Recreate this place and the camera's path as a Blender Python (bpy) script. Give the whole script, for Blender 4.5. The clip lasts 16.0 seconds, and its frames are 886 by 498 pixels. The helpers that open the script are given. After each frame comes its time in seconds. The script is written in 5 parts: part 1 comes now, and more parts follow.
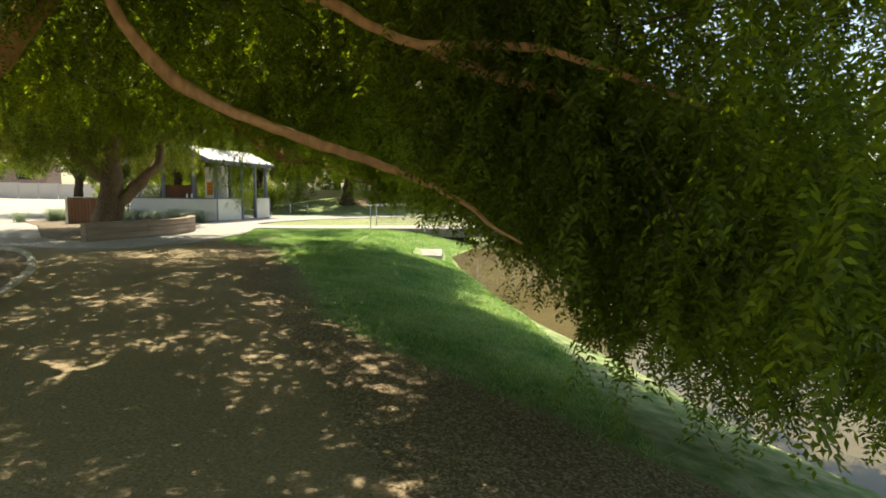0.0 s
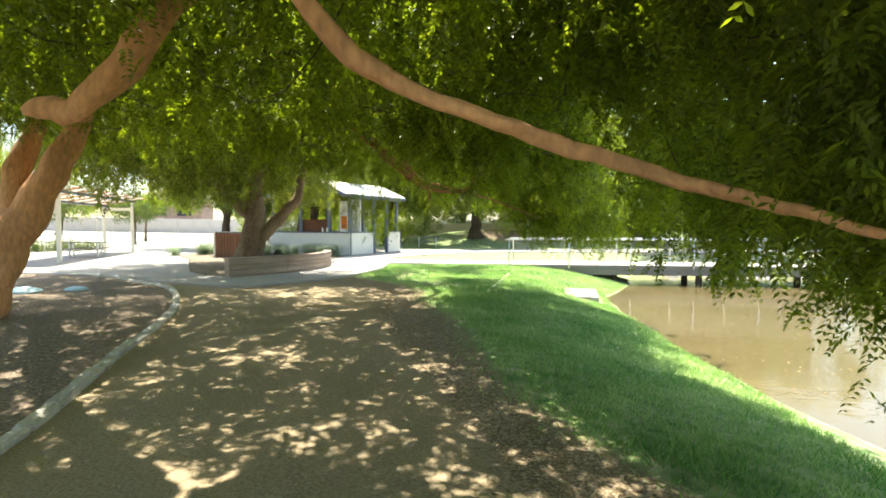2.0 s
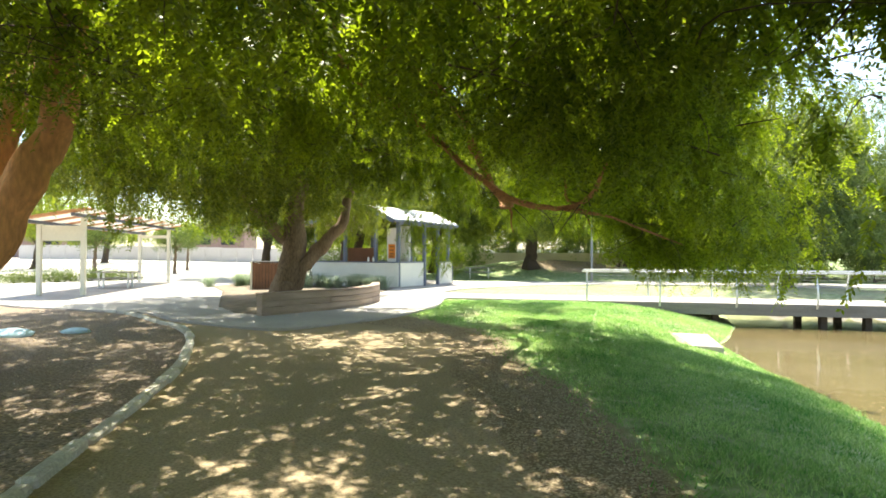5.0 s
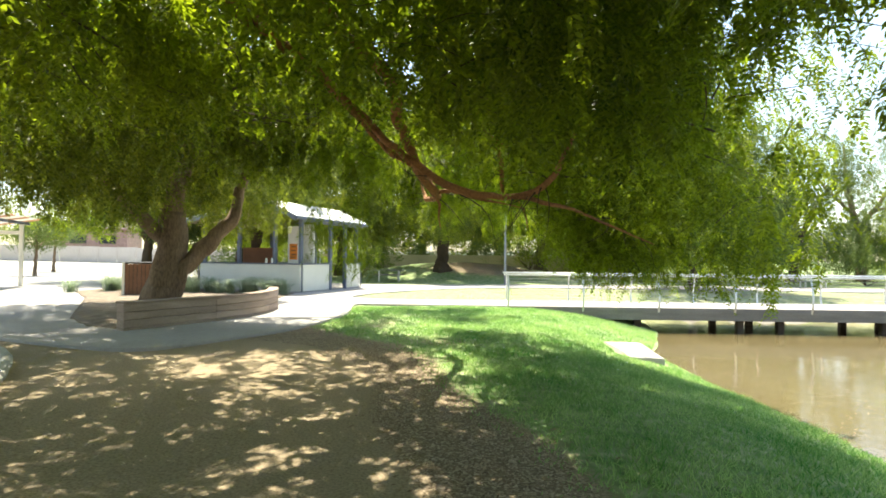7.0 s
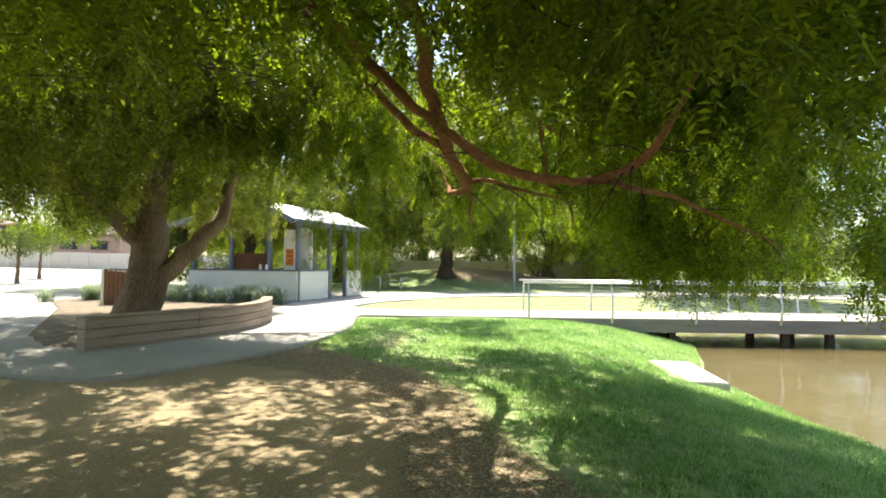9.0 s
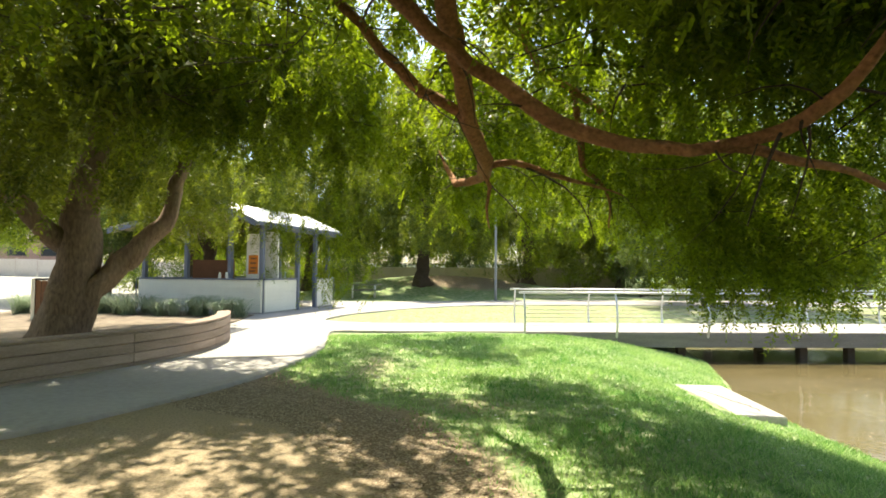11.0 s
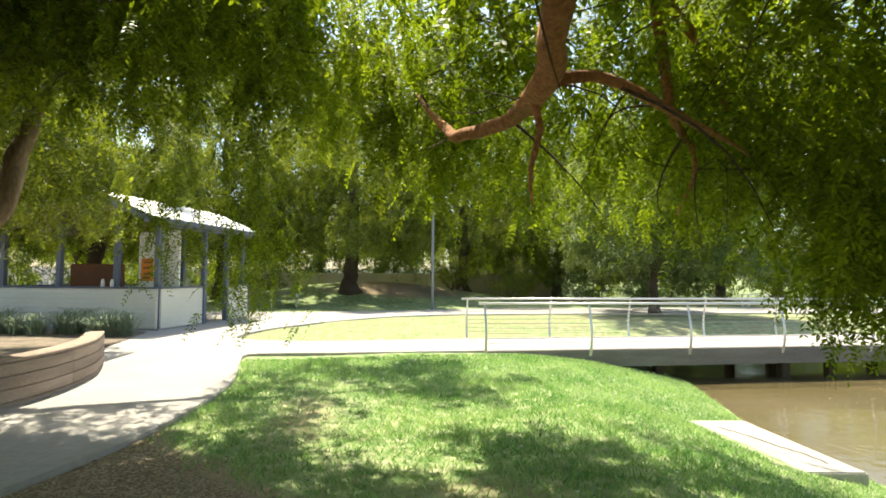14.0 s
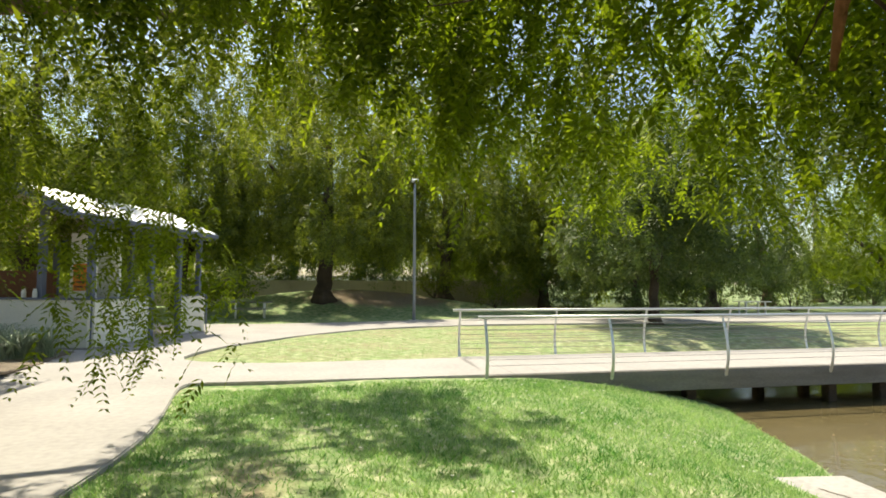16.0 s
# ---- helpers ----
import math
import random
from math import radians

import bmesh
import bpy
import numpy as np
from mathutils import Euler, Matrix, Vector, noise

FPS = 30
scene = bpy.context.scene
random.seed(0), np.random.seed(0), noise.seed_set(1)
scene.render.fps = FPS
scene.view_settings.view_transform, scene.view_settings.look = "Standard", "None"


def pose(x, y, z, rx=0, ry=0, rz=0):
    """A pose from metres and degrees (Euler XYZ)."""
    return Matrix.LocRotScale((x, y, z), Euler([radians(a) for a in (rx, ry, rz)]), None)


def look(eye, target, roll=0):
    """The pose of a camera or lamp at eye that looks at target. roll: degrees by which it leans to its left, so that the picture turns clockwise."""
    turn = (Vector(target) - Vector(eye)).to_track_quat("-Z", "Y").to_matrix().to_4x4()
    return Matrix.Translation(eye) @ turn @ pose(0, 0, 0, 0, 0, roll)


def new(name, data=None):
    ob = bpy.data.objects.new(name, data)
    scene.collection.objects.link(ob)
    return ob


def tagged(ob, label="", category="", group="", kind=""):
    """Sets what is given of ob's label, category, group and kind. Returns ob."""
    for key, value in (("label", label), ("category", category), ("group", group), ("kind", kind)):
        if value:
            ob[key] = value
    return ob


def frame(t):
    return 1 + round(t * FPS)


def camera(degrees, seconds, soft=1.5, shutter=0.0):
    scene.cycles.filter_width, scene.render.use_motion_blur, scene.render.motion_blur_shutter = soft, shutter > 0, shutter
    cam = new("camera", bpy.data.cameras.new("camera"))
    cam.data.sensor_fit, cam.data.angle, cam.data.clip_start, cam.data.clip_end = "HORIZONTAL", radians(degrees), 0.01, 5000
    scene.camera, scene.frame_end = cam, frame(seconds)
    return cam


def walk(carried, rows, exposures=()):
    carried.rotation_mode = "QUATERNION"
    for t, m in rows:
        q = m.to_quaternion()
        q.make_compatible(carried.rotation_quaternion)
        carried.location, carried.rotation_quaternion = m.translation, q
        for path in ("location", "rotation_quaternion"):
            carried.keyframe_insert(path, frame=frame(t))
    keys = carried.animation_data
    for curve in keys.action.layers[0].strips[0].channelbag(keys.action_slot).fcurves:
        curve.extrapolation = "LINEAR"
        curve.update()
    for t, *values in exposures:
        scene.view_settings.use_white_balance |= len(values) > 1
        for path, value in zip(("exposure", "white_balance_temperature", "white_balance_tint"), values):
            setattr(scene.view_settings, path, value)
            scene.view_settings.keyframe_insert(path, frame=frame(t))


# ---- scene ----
cam = camera(76.3, 16.0, 1.75)
METRES, EYE, TILT, LEAN, TURN = 16.4, 1.65, 0.0, 2.3, 0.0
ROWS = [
    (0.0, 0.0, 0.0, 0.0, 0.27, -5.63, -2.76),
    (0.5, -0.0161, 0.0308, -0.0016, 3.27, -5.37, -2.67),
    (1.0, -0.0333, 0.0596, -0.0047, 5.87, -4.73, -2.54),
    (1.5, -0.0505, 0.0869, -0.0032, 9.29, -3.9, -2.41),
    (2.0, -0.0691, 0.1179, -0.0025, 12.13, -2.85, -2.31),
    (2.5, -0.0888, 0.1478, -0.0044, 15.26, -1.89, -2.16),
    (3.0, -0.1035, 0.1789, -0.0062, 17.93, -1.05, -2.1),
    (5.5, -0.1762, 0.3224, -0.0081, 14.43, 0.35, -2.63),
    (6.0, -0.1863, 0.3526, -0.0087, 11.14, 0.84, -2.77),
    (6.5, -0.1961, 0.3796, -0.0106, 7.81, 0.93, -2.86),
    (7.0, -0.205, 0.4071, -0.0108, 6.58, 0.66, -2.87),
    (7.5, -0.2148, 0.436, -0.0103, 5.09, 0.7, -2.9),
    (8.0, -0.2257, 0.463, -0.0121, 4.59, 0.81, -2.9),
    (8.5, -0.2358, 0.4889, -0.0126, 6.32, 1.0, -2.81),
    (11.0, -0.2836, 0.6301, -0.0106, 3.19, 2.02, -2.67),
    (11.5, -0.2883, 0.6589, -0.0129, 0.76, 1.81, -2.66),
    (12.0, -0.2942, 0.6841, -0.0125, -3.48, 1.87, -2.76),
    (12.5, -0.3004, 0.7077, -0.0114, -5.91, 2.11, -2.72),
    (13.0, -0.3058, 0.7322, -0.0134, -5.42, 2.35, -2.76),
    (13.5, -0.3135, 0.7606, -0.0121, -5.2, 2.64, -2.79),
    (14.0, -0.3223, 0.7913, -0.0109, -4.74, 2.97, -2.68),
    (14.5, -0.3263, 0.8262, -0.0128, -4.85, 3.12, -2.59),
    (15.0, -0.3273, 0.8586, -0.0133, -6.0, 3.44, -2.48),
    (15.5, -0.3277, 0.8925, -0.0118, -6.54, 3.67, -2.4),
    (16.0, -0.3266, 0.9302, -0.0103, -7.1, 3.78, -2.48),
]
walk(cam, [(t, pose(0, 0, EYE, TILT, LEAN, TURN) @ pose(METRES * x, METRES * y, METRES * z, 90 + pitch, roll, yaw)) for t, x, y, z, yaw, pitch, roll in ROWS],
     exposures=[(0.0, 0.85, 8300, 4), (0.5, 1.5, 7800, 4), (1.0, 1.8, 7300, 4), (2.0, 1.85, 7300, 4), (3.0, 1.85, 7300, 4), (5.5, 1.8, 7300, 4), (8.5, 1.55, 7300, 4), (11.0, 1.4, 7650, 4), (13.0, 1.25, 7650, 4), (15.0, 1.0, 7650, 4), (16.0, 0.68, 7650, 4)])

# ---- light ----
world = bpy.data.worlds.new("sky")
scene.world = world
world.use_nodes = True
wn = world.node_tree
sky = wn.nodes.new("ShaderNodeTexSky")
sky.sky_type, sky.sun_disc = "NISHITA", False
SUN_EL, SUN_AZ = radians(66), radians(-25)     # azimuth from +y towards +x
sky.sun_elevation, sky.sun_rotation = SUN_EL, SUN_AZ
sky.air_density, sky.dust_density = 1.0, 1.5
wn.nodes["Background"].inputs["Strength"].default_value = 0.15
wn.links.new(sky.outputs[0], wn.nodes["Background"].inputs["Color"])
sun = new("sun", bpy.data.lights.new("sun", "SUN"))
sun.data.energy, sun.data.angle, sun.data.color = 4.5, radians(0.6), (1.0, 0.95, 0.86)
to_sun = Vector((math.sin(SUN_AZ) * math.cos(SUN_EL), math.cos(SUN_AZ) * math.cos(SUN_EL), math.sin(SUN_EL)))
sun.matrix_world = look(to_sun * 60, (0, 0, 0))


# ---- materials ----
def mat(name, base, rough=0.8, metal=0.0, var=0.25, scale=6.0, bump=0.3, bscale=60.0, stretch=(1, 1, 1), spec=0.3, rnd=0.0, dark=None):
    """A surface with two scales of variation in colour and a fine relief."""
    m = bpy.data.materials.new(name)
    m.use_nodes = True
    t = m.node_tree
    n, ln = t.nodes, t.links
    b = n["Principled BSDF"]
    b.inputs["Roughness"].default_value, b.inputs["Metallic"].default_value = rough, metal
    b.inputs["Specular IOR Level"].default_value = spec
    co, mp = n.new("ShaderNodeTexCoord"), n.new("ShaderNodeMapping")
    mp.inputs["Scale"].default_value = stretch
    ln.new(co.outputs["Object"], mp.inputs["Vector"])
    n1, n2 = n.new("ShaderNodeTexNoise"), n.new("ShaderNodeTexNoise")
    n1.inputs["Scale"].default_value, n1.inputs["Detail"].default_value = scale * 0.25, 6
    n2.inputs["Scale"].default_value, n2.inputs["Detail"].default_value = scale * 4, 4
    for q in (n1, n2):
        ln.new(mp.outputs[0], q.inputs["Vector"])
    ad = n.new("ShaderNodeMath")
    ad.operation = "ADD"
    ln.new(n1.outputs["Fac"], ad.inputs[0])
    ln.new(n2.outputs["Fac"], ad.inputs[1])
    last = ad.outputs[0]
    if rnd:
        inf, mu, a2 = n.new("ShaderNodeObjectInfo"), n.new("ShaderNodeMath"), n.new("ShaderNodeMath")
        mu.operation, mu.inputs[1].default_value, a2.operation = "MULTIPLY_ADD", rnd, "ADD"
        mu.inputs[2].default_value = -rnd / 2
        ln.new(inf.outputs["Random"], mu.inputs[0])
        ln.new(last, a2.inputs[0])
        ln.new(mu.outputs[0], a2.inputs[1])
        last = a2.outputs[0]
    r = n.new("ShaderNodeValToRGB")
    lo = dark or tuple(c * (1 - var) for c in base)
    hi = tuple(min(1, c * (1 + var)) for c in base)
    r.color_ramp.elements[0].position, r.color_ramp.elements[1].position = 0.35, 0.68
    r.color_ramp.elements[0].color, r.color_ramp.elements[1].color = (*lo, 1), (*hi, 1)
    half = n.new("ShaderNodeMath")
    half.operation, half.inputs[1].default_value = "MULTIPLY", 0.5
    ln.new(last, half.inputs[0])
    ln.new(half.outputs[0], r.inputs["Fac"])
    ln.new(r.outputs[0], b.inputs["Base Color"])
    if bump:
        n3, bp = n.new("ShaderNodeTexNoise"), n.new("ShaderNodeBump")
        n3.inputs["Scale"].default_value, n3.inputs["Detail"].default_value = bscale, 5
        ln.new(mp.outputs[0], n3.inputs["Vector"])
        ln.new(n3.outputs["Fac"], bp.inputs["Height"])
        bp.inputs["Strength"].default_value, bp.inputs["Distance"].default_value = bump, 0.02
        ln.new(bp.outputs[0], b.inputs["Normal"])
    return m


def leaf_mat(name, dark, light, through_colour, rough=0.5, mixed=0.45):
    """Thin leaves: diffuse and translucent, each leaf of its own shade."""
    m = bpy.data.materials.new(name)
    m.use_nodes = True
    n, ln = m.node_tree.nodes, m.node_tree.links
    b = n["Principled BSDF"]
    b.inputs["Roughness"].default_value = rough
    b.inputs["Specular IOR Level"].default_value = 0.35
    geo, r, co, nz, ad = n.new("ShaderNodeNewGeometry"), n.new("ShaderNodeValToRGB"), n.new("ShaderNodeTexCoord"), n.new("ShaderNodeTexNoise"), n.new("ShaderNodeMath")
    nz.inputs["Scale"].default_value = 0.9
    ln.new(co.outputs["Object"], nz.inputs["Vector"])
    ad.operation, ad.inputs[1].default_value = "MULTIPLY_ADD", 0.55
    ln.new(geo.outputs["Random Per Island"], ad.inputs[0])
    sub = n.new("ShaderNodeMath")
    sub.operation, sub.inputs[1].default_value = "SUBTRACT", 0.28
    ln.new(nz.outputs["Fac"], sub.inputs[0])
    ln.new(sub.outputs[0], ad.inputs[2])
    r.color_ramp.elements[0].color, r.color_ramp.elements[1].color = (*dark, 1), (*light, 1)
    r.color_ramp.elements[0].position, r.color_ramp.elements[1].position = 0.1, 0.9
    ln.new(ad.outputs[0], r.inputs["Fac"])
    ln.new(r.outputs[0], b.inputs["Base Color"])
    tr, mx = n.new("ShaderNodeBsdfTranslucent"), n.new("ShaderNodeMixShader")
    hue = n.new("ShaderNodeMix")
    hue.data_type, hue.blend_type = "RGBA", "MULTIPLY"
    hue.inputs["Factor"].default_value = 1.0
    ln.new(r.outputs[0], hue.inputs["A"])
    hue.inputs["B"].default_value = (*through_colour, 1)
    ln.new(hue.outputs["Result"], tr.inputs["Color"])
    mx.inputs["Fac"].default_value = mixed
    ln.new(b.outputs[0], mx.inputs[1])
    ln.new(tr.outputs[0], mx.inputs[2])
    ln.new(mx.outputs[0], n["Material Output"].inputs["Surface"])
    return m


def ground_mat():
    """Turf, packed sand, leaf litter, bark mulch and pale gravel, by the sheet's own region attributes with ragged borders."""
    m = bpy.data.materials.new("ground_cover")
    m.use_nodes = True
    n, ln = m.node_tree.nodes, m.node_tree.links
    b = n["Principled BSDF"]
    b.inputs["Roughness"].default_value, b.inputs["Specular IOR Level"].default_value = 0.95, 0.15
    co = n.new("ShaderNodeTexCoord")

    def nz(scale, detail=5):
        q = n.new("ShaderNodeTexNoise")
        q.inputs["Scale"].default_value, q.inputs["Detail"].default_value = scale, detail
        ln.new(co.outputs["Object"], q.inputs["Vector"])
        return q.outputs["Fac"]

    def ramp(fac, *stops):
        r = n.new("ShaderNodeValToRGB")
        e = r.color_ramp.elements
        while len(e) < len(stops):
            e.new(0.5)
        for el, (p, c) in zip(e, stops):
            el.position, el.color = p, (*c, 1)
        ln.new(fac, r.inputs["Fac"])
        return r.outputs[0]

    coarse, mid, fine, chips = nz(0.7), nz(5.0), nz(45.0, 6), nz(28.0, 3)
    vor = n.new("ShaderNodeTexVoronoi")
    vor.inputs["Scale"].default_value = 58
    ln.new(co.outputs["Object"], vor.inputs["Vector"])
    sand = ramp(fine, (0.3, (0.235, 0.182, 0.116)), (0.7, (0.41, 0.335, 0.235)))
    turf = ramp(mid, (0.3, (0.10, 0.20, 0.06)), (0.55, (0.28, 0.34, 0.17)), (0.75, (0.48, 0.46, 0.32)))
    litter = ramp(vor.outputs["Color"], (0.1, (0.13, 0.098, 0.065)), (0.6, (0.28, 0.22, 0.15)), (0.95, (0.52, 0.43, 0.32)))
    mulch = ramp(chips, (0.3, (0.09, 0.07, 0.054)), (0.7, (0.33, 0.265, 0.21)))
    gravel = ramp(fine, (0.3, (0.34, 0.325, 0.29)), (0.7, (0.50, 0.485, 0.44)))

    def blend(a, c, name):
        at, ad, su, st, mx = n.new("ShaderNodeAttribute"), n.new("ShaderNodeMath"), n.new("ShaderNodeMath"), n.new("ShaderNodeMapRange"), n.new("ShaderNodeMix")
        at.attribute_name = name
        ad.operation, su.operation, su.inputs[1].default_value = "ADD", "MULTIPLY_ADD", 0.9
        su.inputs[2].default_value = -0.45
        nn = n.new("ShaderNodeMath")
        nn.operation = "ADD"
        ln.new(mid, nn.inputs[0])
        ln.new(coarse, nn.inputs[1])
        hf = n.new("ShaderNodeMath")
        hf.operation, hf.inputs[1].default_value = "MULTIPLY", 0.5
        ln.new(nn.outputs[0], hf.inputs[0])
        ln.new(hf.outputs[0], su.inputs[0])
        ln.new(at.outputs["Fac"], ad.inputs[0])
        ln.new(su.outputs[0], ad.inputs[1])
        st.inputs["From Min"].default_value, st.inputs["From Max"].default_value = 0.38, 0.62
        ln.new(ad.outputs[0], st.inputs["Value"])
        mx.data_type = "RGBA"
        ln.new(st.outputs[0], mx.inputs["Factor"])
        ln.new(a, mx.inputs["A"])
        ln.new(c, mx.inputs["B"])
        return mx.outputs["Result"]

    c = blend(sand, turf, "turf")
    c = blend(c, litter, "litter")
    c = blend(c, mulch, "mulch")
    c = blend(c, gravel, "gravel")
    ln.new(c, b.inputs["Base Color"])
    bp = n.new("ShaderNodeBump")
    bp.inputs["Strength"].default_value, bp.inputs["Distance"].default_value = 0.6, 0.03
    ln.new(chips, bp.inputs["Height"])
    ln.new(bp.outputs[0], b.inputs["Normal"])
    return m


def water_mat():
    m = bpy.data.materials.new("muddy_water")
    m.use_nodes = True
    n, ln = m.node_tree.nodes, m.node_tree.links
    b = n["Principled BSDF"]
    b.inputs["Roughness"].default_value, b.inputs["IOR"].default_value = 0.06, 1.33
    co, q, q2, r, bp = n.new("ShaderNodeTexCoord"), n.new("ShaderNodeTexNoise"), n.new("ShaderNodeTexNoise"), n.new("ShaderNodeValToRGB"), n.new("ShaderNodeBump")
    q.inputs["Scale"].default_value, q2.inputs["Scale"].default_value, q2.inputs["Detail"].default_value = 0.5, 3.5, 4
    for k in (q, q2):
        ln.new(co.outputs["Object"], k.inputs["Vector"])
    r.color_ramp.elements[0].color, r.color_ramp.elements[1].color = (0.095, 0.076, 0.036, 1), (0.165, 0.134, 0.07, 1)
    ln.new(q.outputs["Fac"], r.inputs["Fac"])
    ln.new(r.outputs[0], b.inputs["Base Color"])
    ln.new(q2.outputs["Fac"], bp.inputs["Height"])
    bp.inputs["Strength"].default_value, bp.inputs["Distance"].default_value = 0.2, 0.03
    ln.new(bp.outputs[0], b.inputs["Normal"])
    return m


M_GROUND, M_WATER = ground_mat(), water_mat()
M_CONC = mat("pale_concrete", (0.375, 0.357, 0.342), 0.9, var=0.14, scale=3, bump=0.25, bscale=90)
M_SLAB = mat("old_concrete", (0.37, 0.355, 0.335), 0.9, var=0.22, scale=4, bump=0.4)
M_KERB = mat("weathered_kerb", (0.50, 0.48, 0.43), 0.95, var=0.28, scale=9, bump=0.6, rnd=0.3)
M_SLEEPER = mat("sleeper_timber", (0.37, 0.285, 0.235), 0.85, var=0.3, scale=5, bump=0.5, stretch=(1, 1, 7), rnd=0.35)
M_BOARD = mat("cream_weatherboard", (0.72, 0.71, 0.64), 0.6, var=0.06, scale=5, bump=0.1, rnd=0.08)
M_POST = mat("slate_paint", (0.13, 0.15, 0.21), 0.55, var=0.12, scale=6, bump=0.1)
M_ROOF = mat("zinc_sheet", (0.72, 0.74, 0.76), 0.35, 0.55, var=0.08, scale=2, bump=0.05)
M_CEIL = mat("lining_timber", (0.50, 0.42, 0.32), 0.8, var=0.15, scale=5)
M_BROWN = mat("brown_panel", (0.20, 0.085, 0.045), 0.6, var=0.2, scale=6)
M_ORANGE = mat("orange_poster", (0.75, 0.24, 0.03), 0.6, var=0.2, scale=20, bump=0)
M_WHITE = mat("white_paint", (0.78, 0.77, 0.74), 0.6, var=0.06, scale=4, bump=0.1)
M_STEEL = mat("brushed_steel", (0.62, 0.63, 0.64), 0.38, 0.7, var=0.08, scale=10, bump=0.05)
M_WIRE = mat("dull_wire", (0.22, 0.22, 0.22), 0.5, 0.4, var=0.1, bump=0)
M_GREYBEAM = mat("grey_timber_beam", (0.23, 0.21, 0.19), 0.9, var=0.25, scale=4, bump=0.5, stretch=(1, 6, 6))
# sun on the trunk and shade on outer limbs put into the colours
M_BARK_R = mat("red_brown_bark", (0.64, 0.335, 0.17), 0.8, var=0.32, scale=3.2, bump=0.9, bscale=13, stretch=(1.4, 1.4, 0.5))
M_BARK_SHADE = mat("shaded_red_bark", (0.33, 0.16, 0.08), 0.85, var=0.5, scale=9, bump=1.0, bscale=26)
M_BARK_G = mat("grey_brown_bark", (0.22, 0.155, 0.105), 0.95, var=0.45, scale=6, bump=1.0, bscale=16, stretch=(1, 1, 0.35))
M_BARK_D = mat("dark_bark", (0.09, 0.065, 0.048), 0.95, var=0.4, scale=6, bump=0.8)
M_LEAF = leaf_mat("pepper_leaf", (0.05, 0.082, 0.015), (0.24, 0.30, 0.05), (1.8, 1.85, 0.5), 0.45, 0.58)
M_LEAF_FAR = leaf_mat("weeping_leaf", (0.06, 0.088, 0.018), (0.21, 0.245, 0.05), (1.7, 1.7, 0.55), 0.5, 0.5)
M_LEAF_DARK = leaf_mat("dark_shrub_leaf", (0.045, 0.075, 0.028), (0.15, 0.19, 0.07), (1.4, 1.5, 0.6))
M_LEAF_GUM = leaf_mat("gum_leaf", (0.09, 0.11, 0.05), (0.20, 0.21, 0.10), (1.2, 1.2, 0.7))
M_GRASS = leaf_mat("grass_blade", (0.05, 0.20, 0.035), (0.50, 0.55, 0.29), (1.05, 1.4, 0.75), 0.6, 0.45)
M_STRAP = leaf_mat("strap_leaf", (0.19, 0.25, 0.18), (0.40, 0.46, 0.37), (1.0, 1.1, 0.8))
M_DEADLEAF = leaf_mat("dead_leaf", (0.10, 0.065, 0.038), (0.52, 0.41, 0.28), (1, 0.9, 0.7), 0.8, 0.15)
M_FENCE = mat("grey_fence", (0.53, 0.49, 0.47), 0.85, var=0.12, scale=2)
M_BRICK = mat("house_brick", (0.30, 0.20, 0.175), 0.9, var=0.25, scale=8)
M_TILE = mat("roof_tile", (0.16, 0.12, 0.11), 0.8, var=0.2, scale=5)
M_DARKGLASS = mat("dark_window", (0.03, 0.035, 0.045), 0.12, var=0.1, bump=0)
M_CREAM = mat("cream_steel", (0.72, 0.70, 0.60), 0.5, var=0.06, scale=3, bump=0.05)
M_BATTEN = mat("orange_batten", (0.55, 0.25, 0.11), 0.7, var=0.2, scale=4, rnd=0.2)
M_BLACK = mat("black_plastic", (0.02, 0.02, 0.022), 0.5, var=0.2, bump=0)
M_CARDBOARD = mat("bin_slat_timber", (0.20, 0.105, 0.065), 0.8, var=0.25, scale=6, rnd=0.25)


# ---- building blocks ----
def mesh_from(name, verts, faces, material, smooth=False):
    me = bpy.data.meshes.new(name)
    me.from_pydata([tuple(v) for v in verts], [], [tuple(f) for f in faces])
    me.materials.append(material)
    if smooth:
        me.polygons.foreach_set("use_smooth", [True] * len(me.polygons))
    me.update()
    return me


def quads_mesh(name, v, material, attributes=None):
    """v: (n, 4, 3) corners; one mesh of loose quads."""
    k = len(v)
    me = bpy.data.meshes.new(name)
    me.vertices.add(k * 4)
    me.vertices.foreach_set("co", np.ascontiguousarray(v, dtype=np.float32).reshape(-1))
    me.loops.add(k * 4)
    me.loops.foreach_set("vertex_index", np.arange(k * 4, dtype=np.int32))
    me.polygons.add(k)
    me.polygons.foreach_set("loop_start", np.arange(k, dtype=np.int32) * 4)
    me.materials.append(material)
    me.update(calc_edges=True)
    return me


def part(name, bm, material, parent=None, label=""):
    """Links a bmesh as one mesh object under a thing or a part."""
    me = bpy.data.meshes.new(name)
    bm.to_mesh(me)
    bm.free()
    me.materials.append(material)
    ob = new(name, me)
    ob.parent = parent
    return tagged(ob, label)


def part_mesh(name, me, parent=None, label="", m=None):
    ob = new(name, me)
    ob.parent = parent
    if m is not None:
        ob.matrix_basis = m
    return tagged(ob, label)


def thing(name, m, label, category, group="", kind=""):
    ob = new(name)
    ob.matrix_basis = m
    ob.empty_display_size = 0.1
    return tagged(ob, label, category, group, kind)


